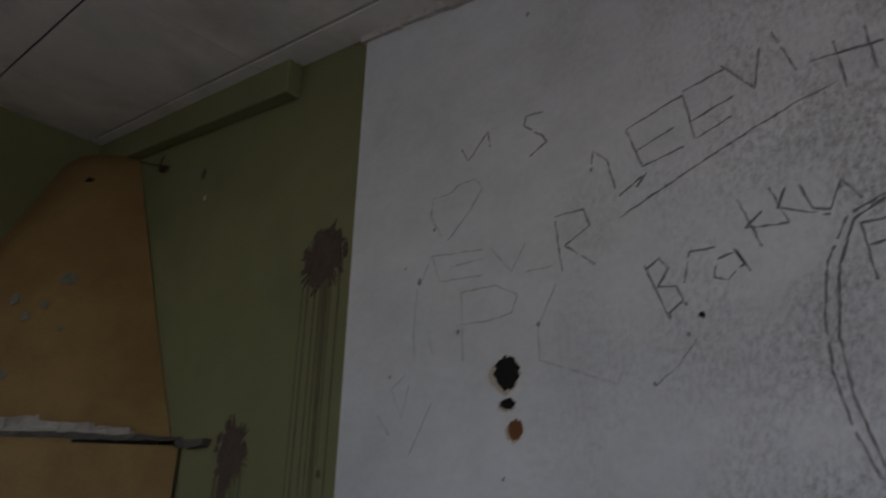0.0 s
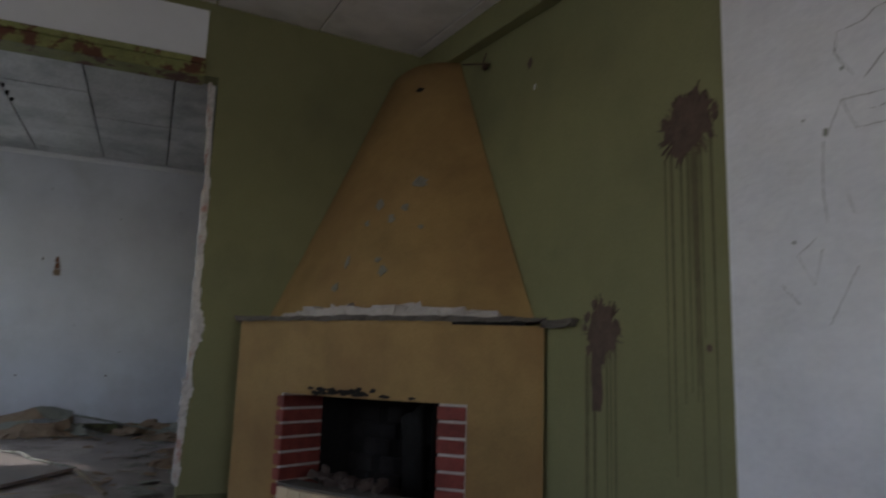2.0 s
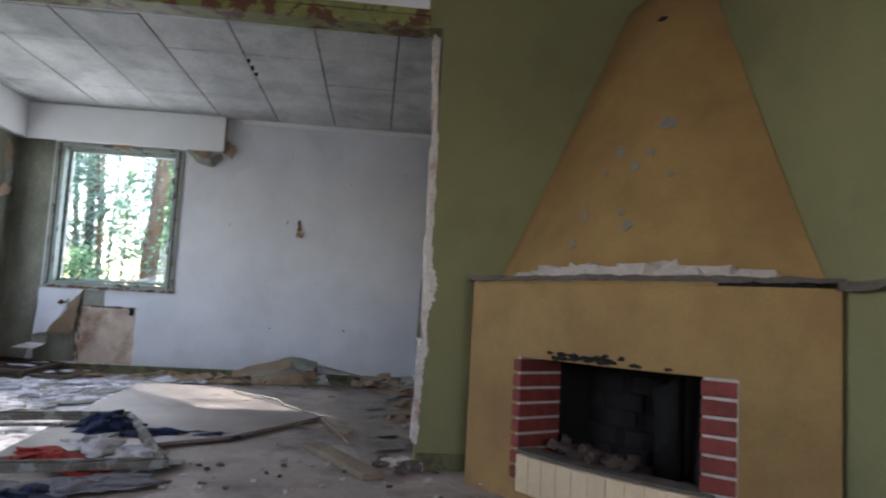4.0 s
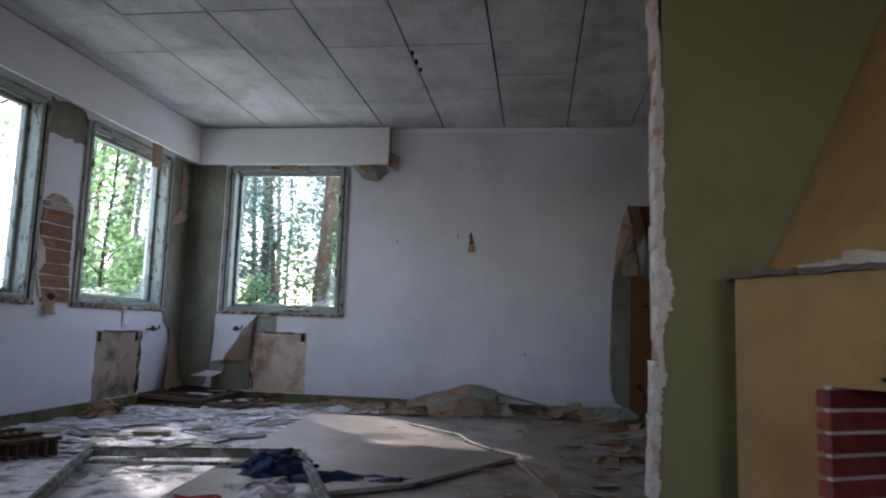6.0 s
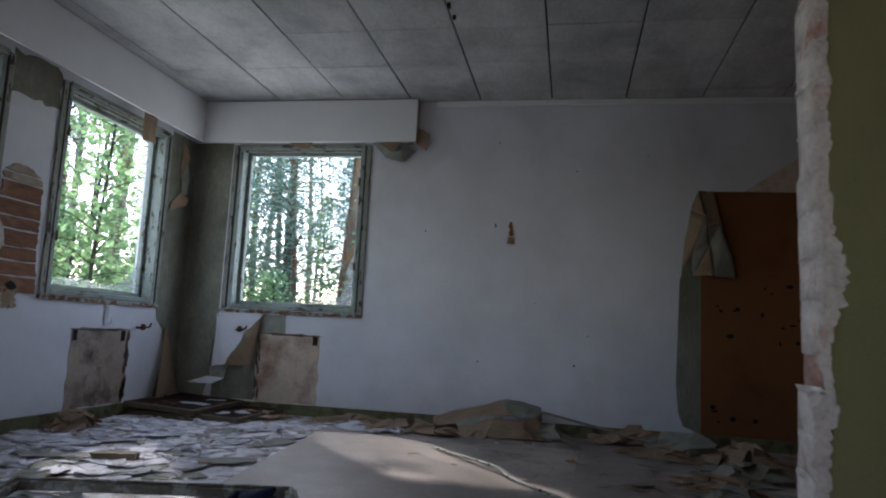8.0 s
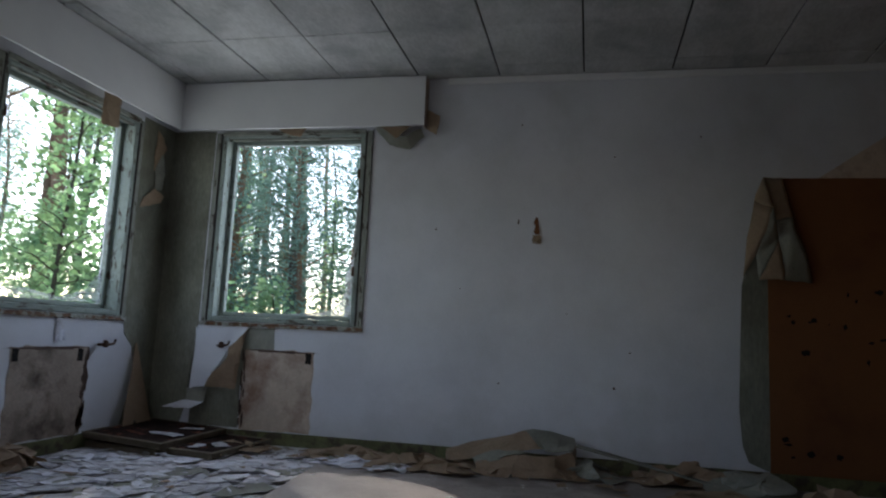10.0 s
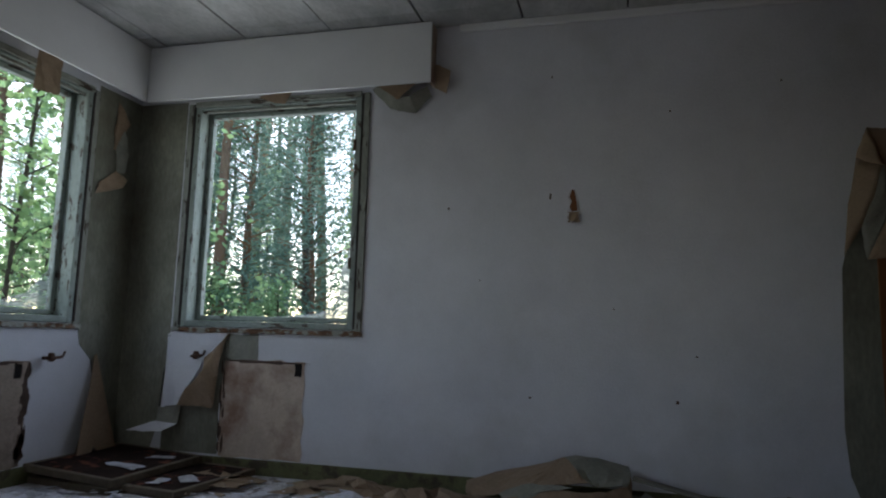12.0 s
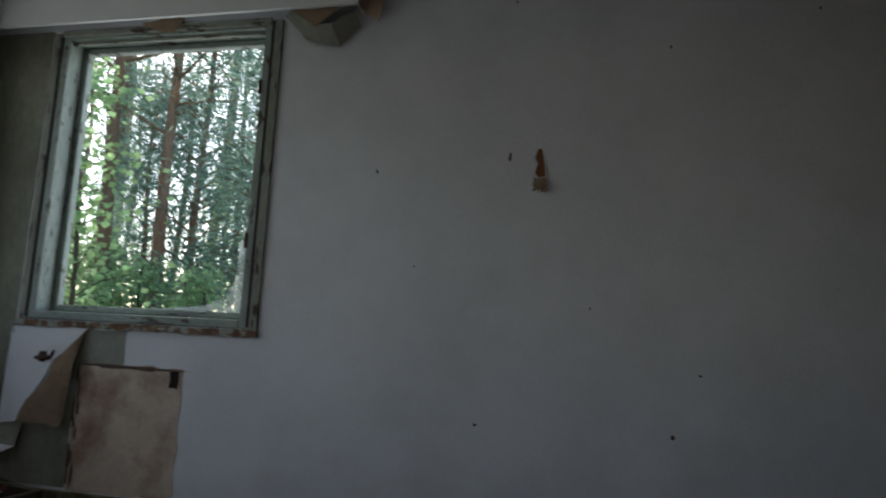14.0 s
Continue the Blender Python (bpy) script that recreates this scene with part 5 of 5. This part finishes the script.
fr = thing("fallen_window_frame", "pale green window frame lying on the floor", "window frame")
FA, FB, FCR, FD = (-5.20, -2.80, 0.035), (-5.50, -1.58, 0.035), (-4.12, -0.95, 0.035), (-3.80, -2.15, 0.035)
for a, b in ((FA, FB), (FB, FCR), (FCR, FD), (FD, FA)):
    part("rail", bar(a, b, 0.055, 0.042), "old_frame", fr)
    up = Vector((0, 0, 0.028))
    part("bead", bar(Vector(a) + up, Vector(b) + up, 0.02, 0.012), "old_frame", fr, "narrow pale glazing bead")
part("glazing_bar", bar((-4.95, -2.69, 0.03), (-5.20, -1.60, 0.03), 0.02, 0.02), "trim_wood", fr)

for k, (x, y, w, d, h, rz, m1, lab) in enumerate(((-5.02, -1.16, 0.80, 0.22, 0.055, 106, "blue", "navy blue crumpled cloth over the window frame"), (-5.10, -1.60, 0.42, 0.36, 0.12, 20, "blue", "navy blue cloth heap by the frame"),
        (-4.62, -1.42, 0.46, 0.34, 0.07, 40, "pale_cloth", "grey white crumpled cloth"), (-4.20, -1.55, 0.70, 0.20, 0.06, 62, "red", "red crumpled cloth inside the frame"),
        (-4.28, -1.13, 0.34, 0.26, 0.065, 65, "pale_cloth", "grey white cloth with folds"), (-3.72, -1.35, 0.95, 0.24, 0.035, 120, "grey_cloth", "long dirty grey cloth along the frame"), (-3.50, -1.55, 0.6, 0.26, 0.05, 115, "blue", "blue cloth end under the frame"))):
    solid("crumpled_cloth", crumpled(34, 20, w, d, h, 900 + k, 4.0, 12.0, 0.12, 0.006), m1, lab, "cloth", pose(x, y, FLOOR + 0.012, 0, 0, rz), smooth=True)

# dark framed panels in the corner
def framed_panel(m, w, d, label):
    th = thing("framed_panel", label, "panel", m)
    part("board", boxes((-w / 2 + 0.03, w / 2 - 0.03, -d / 2 + 0.03, d / 2 - 0.03, 0.008, 0.043), bevel=0.003), "black_felt", th)
    for a, b, c, e in ((-w / 2, w / 2, -d / 2, -d / 2 + 0.035), (-w / 2, w / 2, d / 2 - 0.035, d / 2), (-w / 2, -w / 2 + 0.035, -d / 2 + 0.035, d / 2 - 0.035), (w / 2 - 0.035, w / 2, -d / 2 + 0.035, d / 2 - 0.035)):
        part("edge", boxes((a, b, c, e, 0, 0.045), bevel=0.004), "dark_wood", th, "worn dark wooden edge strip")


framed_panel(pose(-8.14, -3.70, FLOOR, 0, 0, -9), 0.74, 0.70, "dark framed panel at the bottom of the stack")
framed_panel(pose(-8.14, -3.71, FLOOR + 0.075, -2.2, 2.2, -6), 0.76, 0.72, "dark framed panel on top of the stack")
framed_panel(pose(-8.13, -3.17, FLOOR + 0.018, 0, 1.6, -9), 0.70, 0.46, "small dark framed panel on the floor")
for k, (x, y, z, w, d, rz) in enumerate(((-8.02, -3.56, 0.09, 0.30, 0.10, 75), (-8.02, -3.10, 0.044, 0.18, 0.10, 40), (-8.30, -3.50, 0.10, 0.16, 0.08, 100), (-7.92, -3.22, 0.041, 0.14, 0.08, 10))):
    solid("paper_scrap", crumpled(5, 4, w, d, 0.02, 950 + k, 3, 5, 0.03, 0.002), "paper_pale", "pale torn paper lying on a dark panel", "paper", pose(x, y, z, 0, 0, rz))

# crumpled wallpaper along the far wall
for k, (x, y, w, d, h, rz, z, m1, lab) in enumerate((
        (-8.30, -0.95, 0.95, 0.34, 0.09, 92, 0, "paper", "large crumpled heap of tan wallpaper at the wall"), (-8.28, -0.86, 0.62, 0.30, 0.14, 86, 0, "paper", "crumpled tan wallpaper heap with sharp folds"),
        (-8.30, -0.55, 0.6, 0.3, 0.12, 95, 0, "paper_front", "crumpled grey wallpaper against the wall"), (-8.20, -1.60, 0.75, 0.40, 0.11, 88, 0, "paper", "flat folded tan wallpaper along the wall"),
        (-8.28, -2.20, 0.70, 0.34, 0.10, 92, 0, "paper", "folded tan wallpaper along the baseboard"), (-8.05, -1.95, 0.6, 0.22, 0.06, 84, 0, "paper_pale", "pale torn wallpaper strip on the floor"),
        (-8.38, 0.30, 0.85, 0.30, 0.16, 95, 0, "paper", "crumpled tan wallpaper along the baseboard"), (-8.15, 0.62, 0.55, 0.45, 0.15, 30, 0, "paper_front", "crumpled grey wallpaper on the floor"),
        (-7.85, 0.45, 0.7, 0.4, 0.07, 60, 0, "paper", "flattened tan wallpaper on the floor"), (-7.75, 0.95, 0.6, 0.5, 0.15, 10, 0, "paper", "crumpled tan wallpaper by the hardboard"),
        (-7.2, 0.85, 0.7, 0.5, 0.09, 120, 0, "paper_front", "torn grey wallpaper on the floor"), (-6.75, 0.55, 0.5, 0.35, 0.07, 20, 0, "paper", "torn tan paper by the loose sheet"),
        (-6.30, 0.70, 0.6, 0.42, 0.11, 75, 0, "paper_front", "crumpled grey paper behind the pier"), (-6.05, 0.42, 0.42, 0.25, 0.07, 40, 0, "paper", "tan torn paper behind the pier"),
        (-5.6, 0.62, 0.5, 0.4, 0.10, 10, 0, "paper_front", "dusty torn paper behind the pier"), (-5.1, 0.72, 0.4, 0.3, 0.08, 60, 0, "paper_front", "grey torn paper behind the pier"), (-8.25, -3.05, 0.5, 0.3, 0.06, 80, 0, "paper", "tan torn paper by the panels"))):
    solid("crumpled_wallpaper", crumpled(15, 9, w, d, h, 1000 + k, 2.3, 6.0, 0.14, 0.003), m1, lab, "torn wallpaper", pose(x, y, FLOOR + 0.004, 0, 0, rz))
heap = thing("folded_wallpaper", "tan and grey wallpaper folded into a low tent", "torn wallpaper", pose(-8.26, -0.86, FLOOR + 0.005))
PEAK, RIDGE_R, RIDGE_L = (-0.20, -0.045, 0.285), (-0.25, 0.33, 0.245), (-0.24, -0.64, 0.09)
NOSE, BROW = (0.02, -0.20, 0.155), (0.03, 0.10, 0.185)
for lab, m1, pts in (("tan back of the paper", "paper", (PEAK, RIDGE_L, (-0.06, -0.60, 0.04), (-0.02, -0.40, 0.09), NOSE)),
                     ("tan back of the paper", "paper", (PEAK, NOSE, (0.06, -0.05, 0.15), BROW)),
                     ("grey printed face", "paper_front", (PEAK, BROW, (-0.02, 0.31, 0.17), RIDGE_R)),
                     ("grey turned edge", "paper_front", ((-0.02, -0.40, 0.09), (0.07, -0.36, 0.06), (0.10, -0.04, 0.135), (0.06, 0.02, 0.15), NOSE)),
                     ("tan crumpled lobe", "paper", ((0.06, -0.36, 0.075), (0.13, -0.34, 0.005), (0.17, -0.12, 0.0), (0.09, -0.04, 0.13))),
                     ("tan crumpled lobe", "paper", ((0.09, -0.04, 0.13), (0.16, -0.10, 0.005), (0.15, 0.18, 0.0), (0.03, 0.20, 0.155))),
                     ("dark tan end fold", "paper", ((0.03, 0.20, 0.155), (0.15, 0.18, 0.0), (0.04, 0.34, 0.0), (-0.02, 0.31, 0.17))),
                     ("dark tan end fold", "paper", ((-0.02, 0.31, 0.17), (0.04, 0.34, 0.0), (-0.27, 0.36, 0.0), RIDGE_R))):
    part("fold", folds(pts, [tuple(range(len(pts)))], 0.003, 1.7), m1, heap, lab)
solid("pale_strip", bar((-8.30, -0.52, 0.20), (-8.22, 0.42, 0.02), 0.10, 0.012), "paper_front", "pale paper strip leaning off the heap", "strip")

# old iron radiator core lying on its side
core = thing("iron_grate", "rusty brown radiator core lying on the floor", "grate", pose(-4.99, -3.455, FLOOR, 0, 0, -27))
for k in range(16):
    part("fin", boxes((-0.42 + k * 0.055, -0.42 + k * 0.055 + 0.02, -0.25, 0.25, 0.01, 0.105), bevel=0.003), "rust", core)
for y in (-0.24, 0, 0.24):
    part("bar", boxes((-0.44, 0.44, y - 0.012, y + 0.012, 0.105, 0.125), bevel=0.004), "rust", core)
solid("wood_block", rough_block(0.24, 0.09, 0.04, 71, 0.1), "wood", "small wooden block among paper scraps", "wood scrap", pose(-6.05, -2.90, FLOOR + 0.035, 0, 0, 110))

# scraps of paper and grit
def scraps(name, n, region, size, material, label, seed, zmax):
    q = random.Random(seed)
    bm = bmesh.new()
    made = 0
    while made < n:
        x, y = q.uniform(region[0], region[1]), q.uniform(region[2], region[3])
        if noise.noise((x * 1.3, y * 1.3, seed)) < q.uniform(-0.5, 0.25):
            continue
        s = q.uniform(*size)
        m = pose(x, y, FLOOR + 0.006 + q.uniform(0, zmax), q.uniform(-7, 7), q.uniform(-7, 7), q.uniform(0, 360))
        o = [(a, b) for a, b in blob(0, 0, s, s * q.uniform(0.2, 0.8), made + seed, 0.45, q.choice((4, 4, 5, 6)))]
        top = [bm.verts.new(m @ Vector((a, b, 0.003))) for a, b in o]
        bot = [bm.verts.new(m @ Vector((a, b, 0))) for a, b in o]
        bm.faces.new(top)
        bm.faces.new(bot[::-1])
        for i in range(len(o)):
            bm.faces.new((top[i], bot[i], bot[(i + 1) % len(o)], top[(i + 1) % len(o)]))
        made += 1
    return solid(name, bm, material, label, "debris", kind="stuff")


def flake(w, d, seed):
    """A flat torn piece with a broken outline, its rim curling up here and there."""
    q = random.Random(seed)
    n = q.choice((5, 6, 7))
    cs = [Vector((w / 2 * math.cos(a), d / 2 * math.sin(a))) for a in sorted(q.uniform(0, 0.7) + 6.2832 * i / n for i in range(n))]
    ring = [p for a, b in zip(cs, cs[1:] + cs[:1]) for p in (a, a.lerp(b, q.uniform(0.3, 0.45)) * q.uniform(0.9, 1.08), a.lerp(b, q.uniform(0.6, 0.75)) * q.uniform(0.92, 1.08))]
    lift, way = q.uniform(0.002, 0.012), q.uniform(0, 6.28)
    bm = bmesh.new()

    def height(p, k):
        return k * lift * max(0, math.cos(math.atan2(p.y, p.x) - way)) ** 2
    mid, inner, outer = bm.verts.new((0, 0, 0.003)), [bm.verts.new((p.x * 0.6, p.y * 0.6, 0.003 + height(p, 0.2))) for p in ring], [bm.verts.new((p.x, p.y, 0.003 + height(p, 1) + q.uniform(0, 0.002))) for p in ring]
    m = len(ring)
    for i in range(m):
        k = (i + 1) % m
        bm.faces.new((mid, inner[i], inner[k]))
        bm.faces.new((inner[i], outer[i], outer[k], inner[k]))
    g = bmesh.ops.extrude_face_region(bm, geom=bm.faces[:])
    bmesh.ops.translate(bm, vec=(0, 0, 0.0025), verts=[v for v in g["geom"] if isinstance(v, bmesh.types.BMVert)])
    return bm


q = random.Random(77)
made = 0
while made < 210:
    x, y = q.uniform(-8.3, -5.2), q.uniform(-4.0, -2.2)
    if (x < -7.6 and y < -2.9) or (x > -5.6 and y > -2.9 and q.random() < 0.7) or (y > -2.5 and x > -7.4 and q.random() < 0.6):
        continue
    w = q.choice((q.uniform(0.10, 0.22), q.uniform(0.2, 0.45)))
    m1, lab = q.choice((("flake", "pale curled flake of floor covering"), ("flake", "pale curled flake of floor covering"), ("flake", "pale curled flake of floor covering"), ("paper_front", "grey torn sheet of paper on the floor")))
    solid("floor_flake", flake(w, w * q.uniform(0.35, 0.8), 1300 + made), m1, lab, "flake", pose(x, y, FLOOR + 0.005 + q.uniform(0, 0.012), q.uniform(-1.5, 1.5), q.uniform(-1.5, 1.5), q.uniform(0, 360)), group="flakes on the floor")
    made += 1
scraps("paper_scraps", 620, (-8.3, -4.7, -4.0, -2.1), (0.010, 0.06), "paper_pale", "pale torn paper scraps strewn on the floor", 3, 0.03)
scraps("paper_scraps", 130, (-8.3, -4.7, 0.1, 1.6), (0.03, 0.13), "paper_front", "grey torn paper scraps on the floor", 9, 0.03)
scraps("tan_scraps", 120, (-8.4, -5.0, -4.0, 1.2), (0.015, 0.07), "paper", "small tan paper scraps on the floor", 14, 0.03)
scraps("plaster_grit", 700, (-8.3, -2.0, -3.6, 1.2), (0.004, 0.015), "grit", "crumbs of plaster and glass on the floor", 17, 0.022)
for k in range(34):
    q = random.Random(k + 60)
    solid("rubble_stone", rough_block(q.uniform(0.012, 0.04), q.uniform(0.012, 0.03), q.uniform(0.008, 0.018), k + 60, 0.45), "cement" if k % 2 else "plaster", "small lump of broken plaster on the floor", "rubble", pose(-4.3 + q.uniform(-0.35, 0.5), q.uniform(-0.9, 0.75), FLOOR + 0.006, 0, 0, q.uniform(0, 180)), group="rubble on the floor")
for k in range(9):
    q = random.Random(k + 90)
    solid("rubble_brick", rough_block(q.uniform(0.04, 0.11), q.uniform(0.03, 0.07), q.uniform(0.02, 0.05), k + 90, 0.42), "cement" if k % 3 else "plaster", "broken brick lump at the foot of the pier", "rubble", pose(-4.47 + q.uniform(-0.1, 0.25), q.uniform(0.25, 0.45) - 0.02 * k, FLOOR + 0.025, 0, 0, q.uniform(0, 180)), group="rubble at the pier")
# things hanging at the ceiling joint
for k, (x, y) in enumerate(((-6.62, -1.165), (-6.80, -1.16), (-6.45, -1.17))):
    solid("dangling_fibre", rough_block(0.03, 0.02, 0.05 if k == 0 else 0.03, 130 + k), "dark", "dark tuft of insulation hanging from a ceiling joint", "tuft", pose(x, y, CEIL - 0.012))

# ---- outside ----
GZ = -0.55
g = bmesh.new()
for ring in ((-700, 700),):
    a, b = ring
    g.faces.new([g.verts.new(v) for v in ((a, a, GZ), (b, a, GZ), (b, b, GZ), (a, b, GZ))])
solid("ground", g, "ground", "green mossy forest floor", "ground", kind="structure")


def tube(bm, pts, radii, sides=6):
    rings = []
    for i, p in enumerate(pts):
        p = Vector(p)
        d = (Vector(pts[min(i + 1, len(pts) - 1)]) - Vector(pts[max(i - 1, 0)])).normalized()
        a = d.orthogonal().normalized()
        b = d.cross(a)
        rings.append([bm.verts.new(p + (a * math.cos(6.2832 * k / sides) + b * math.sin(6.2832 * k / sides)) * radii[i]) for k in range(sides)])
    for r0, r1 in zip(rings, rings[1:]):
        for k in range(sides):
            bm.faces.new((r0[k], r0[(k + 1) % sides], r1[(k + 1) % sides], r1[k]))
    return bm


def raw(name, verts, faces, material, parent, label=""):
    me = bpy.data.meshes.new(name)
    me.from_pydata(verts, [], faces)
    me.materials.append(M[material])
    ob = new(name, me)
    ob.parent = parent
    if label:
        tagged(ob, label)
    return ob


def leaf_at(V, F, q, p, s, aspect):
    d = Vector((q.gauss(0, 1), q.gauss(0, 1), q.gauss(0, 0.6))).normalized()
    e = d.orthogonal().normalized()
    e.rotate(Matrix.Rotation(q.uniform(0, 6.28), 3, d))
    k = len(V)
    V += [p, p + d * s * 0.5 + e * s * aspect, p + d * s, p + d * s * 0.5 - e * s * aspect]
    F.append((k, k + 1, k + 2, k + 3))


def tree(name, label, seed, height, radius, low, spread, limbs, clumps, leaves, size, aspect, leafm, bark, droop=0.0):
    """A tapered trunk, limbs, and a crown of small leaves in loose clumps."""
    q = random.Random(seed)
    th = thing(name, label, "tree")
    bm = bmesh.new()
    tp = [(0.03 * height * math.sin(k * 0.9 + seed) * k / 8 * 0.5, 0.02 * height * math.cos(k * 1.1 + seed) * k / 8 * 0.5, height * k / 8) for k in range(9)]
    tube(bm, tp, [radius * (1 - 0.85 * k / 8) + 0.006 for k in range(9)], 7)
    V, F = [], []
    for k in range(limbs):
        h = low + (height - low) * (k + q.random()) / limbs
        f = h / height * 8
        i = min(7, int(f))
        p0 = Vector(tp[i]).lerp(Vector(tp[i + 1]), f - i)
        ln = spread * (1 - 0.75 * (h - low) / max(0.1, height - low)) * q.uniform(0.6, 1.15)
        az = q.uniform(0, 6.283)
        p2 = p0 + Vector((math.cos(az) * ln, math.sin(az) * ln, ln * (0.25 - droop) + q.uniform(-0.1, 0.2)))
        p1 = p0.lerp(p2, 0.5) + Vector((0, 0, 0.08 * ln))
        tube(bm, (p0, p1, p2), (radius * 0.22 + 0.004, radius * 0.13 + 0.003, 0.003), 4)
        for c in range(clumps):
            s = q.uniform(0.3, 1.08)
            cp = p0.lerp(p1, s * 2) if s < 0.5 else p1.lerp(p2, s * 2 - 1)
            cp = cp + Vector((q.gauss(0, 1), q.gauss(0, 1), q.gauss(0, 0.7))) * ln * 0.12
            for _ in range(leaves):
                leaf_at(V, F, q, cp + Vector((q.gauss(0, 1), q.gauss(0, 1), q.gauss(0, 0.7))) * size * 1.7, size * q.uniform(0.6, 1.3), aspect)
    part("trunk", bm, bark, th, smooth=True)
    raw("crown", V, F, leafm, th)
    return th


kinds = [
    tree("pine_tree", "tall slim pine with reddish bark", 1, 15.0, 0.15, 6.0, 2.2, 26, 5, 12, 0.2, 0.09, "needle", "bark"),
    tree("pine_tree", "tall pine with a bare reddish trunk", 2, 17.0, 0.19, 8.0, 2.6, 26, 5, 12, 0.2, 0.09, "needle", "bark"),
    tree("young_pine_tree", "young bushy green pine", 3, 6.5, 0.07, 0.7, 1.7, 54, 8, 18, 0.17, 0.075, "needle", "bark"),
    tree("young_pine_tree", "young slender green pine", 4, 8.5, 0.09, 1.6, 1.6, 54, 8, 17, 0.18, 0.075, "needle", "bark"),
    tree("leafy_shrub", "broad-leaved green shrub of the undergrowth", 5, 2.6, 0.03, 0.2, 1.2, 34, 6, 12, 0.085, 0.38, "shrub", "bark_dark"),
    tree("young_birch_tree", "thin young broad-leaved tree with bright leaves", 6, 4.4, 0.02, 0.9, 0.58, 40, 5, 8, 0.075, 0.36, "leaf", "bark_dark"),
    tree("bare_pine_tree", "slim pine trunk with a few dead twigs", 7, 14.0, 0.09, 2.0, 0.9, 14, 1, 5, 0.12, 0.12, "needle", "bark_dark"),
]
homes = [(-20, -16), (-26, -3), (-16.5, -9), (-19, -2.2), (-12.4, -7.0), (-8.42, -5.03), (-15.2, -5.9)]
for ob, (x, y) in zip(kinds, homes):
    ob.matrix_basis = pose(x, y, GZ)
fq = random.Random(77)


def plant(kind, x, y, s=1.0):
    ob = copy_thing(kinds[kind], pose(x, y, GZ, fq.uniform(-2, 2), fq.uniform(-2, 2), fq.uniform(0, 360)))
    ob.scale = (s, s, s * fq.uniform(0.9, 1.1))
    return ob


# the forest: rows by distance from the house corner, on the window sides
for dist, n, choice in ((7.0, 6, (4, 5, 4)), (9.5, 8, (4, 5, 5)), (12.5, 9, (5, 4, 3, 5)), (16, 10, (3, 0, 5, 6)), (20, 11, (0, 3, 5, 1)), (25, 13, (1, 3, 0, 6)), (31, 15, (0, 6, 1, 3)), (40, 20, (1, 6, 0, 3))):
    for k in range(n):
        a = radians(165 + 118 * (k + fq.uniform(0.1, 0.9)) / n)
        x, y = -7.2 + dist * math.cos(a) * fq.uniform(0.92, 1.1), -2.8 + dist * math.sin(a) * fq.uniform(0.92, 1.1)
        if x > XF - 2.2 and y > YL - 2.0:
            continue
        plant(choice[k % len(choice)], x, y, fq.uniform(0.8, 1.2) * (1.35 if dist > 28 else 1.0))
# single trees; the last eleven pines are added to shade the windows from sun
for kind, x, y, sc in ((5, -10.6, -5.15, 1.15), (4, -11.8, -4.6, 0.7), (5, -12.4, -8.2, 1.6), (2, -14.0, -5.2, 0.85), (3, -15.6, -7.4, 1.0),
                       (2, -18.0, -9.4, 1.1), (3, -19.5, -5.4, 1.0), (0, -19.5, -7.6, 1.0), (1, -21.0, -10.5, 0.9), (1, -22.0, -6.2, 1.0), (0, -13.4, -12.4, 1.0), (1, -11.8, -12.0, 0.95),
                       (3, -16.6, -4.5, 1.0), (1, -14.6, -4.55, 0.9), (2, -17.5, -5.6, 1.0), (3, -21.5, -4.6, 1.2), (5, -7.2, -6.1, 1.3), (5, -6.2, -6.0, 1.3), (0, -13.8, -7.6, 0.75), (0, -14.7, -7.3, 0.8), (1, -16.3, -12.1, 1.0), (0, -15.0, -12.9, 1.0), (0, -17.5, -11.0, 1.05), (1, -10.7, -12.1, 1.0), (0, -9.5, -12.4, 1.0), (0, -11.2, -13.8, 1.05), (1, -9.0, -10.8, 0.9), (0, -8.2, -12.6, 1.0), (1, -12.2, -15.0, 1.0)):
    plant(kind, x, y, sc)
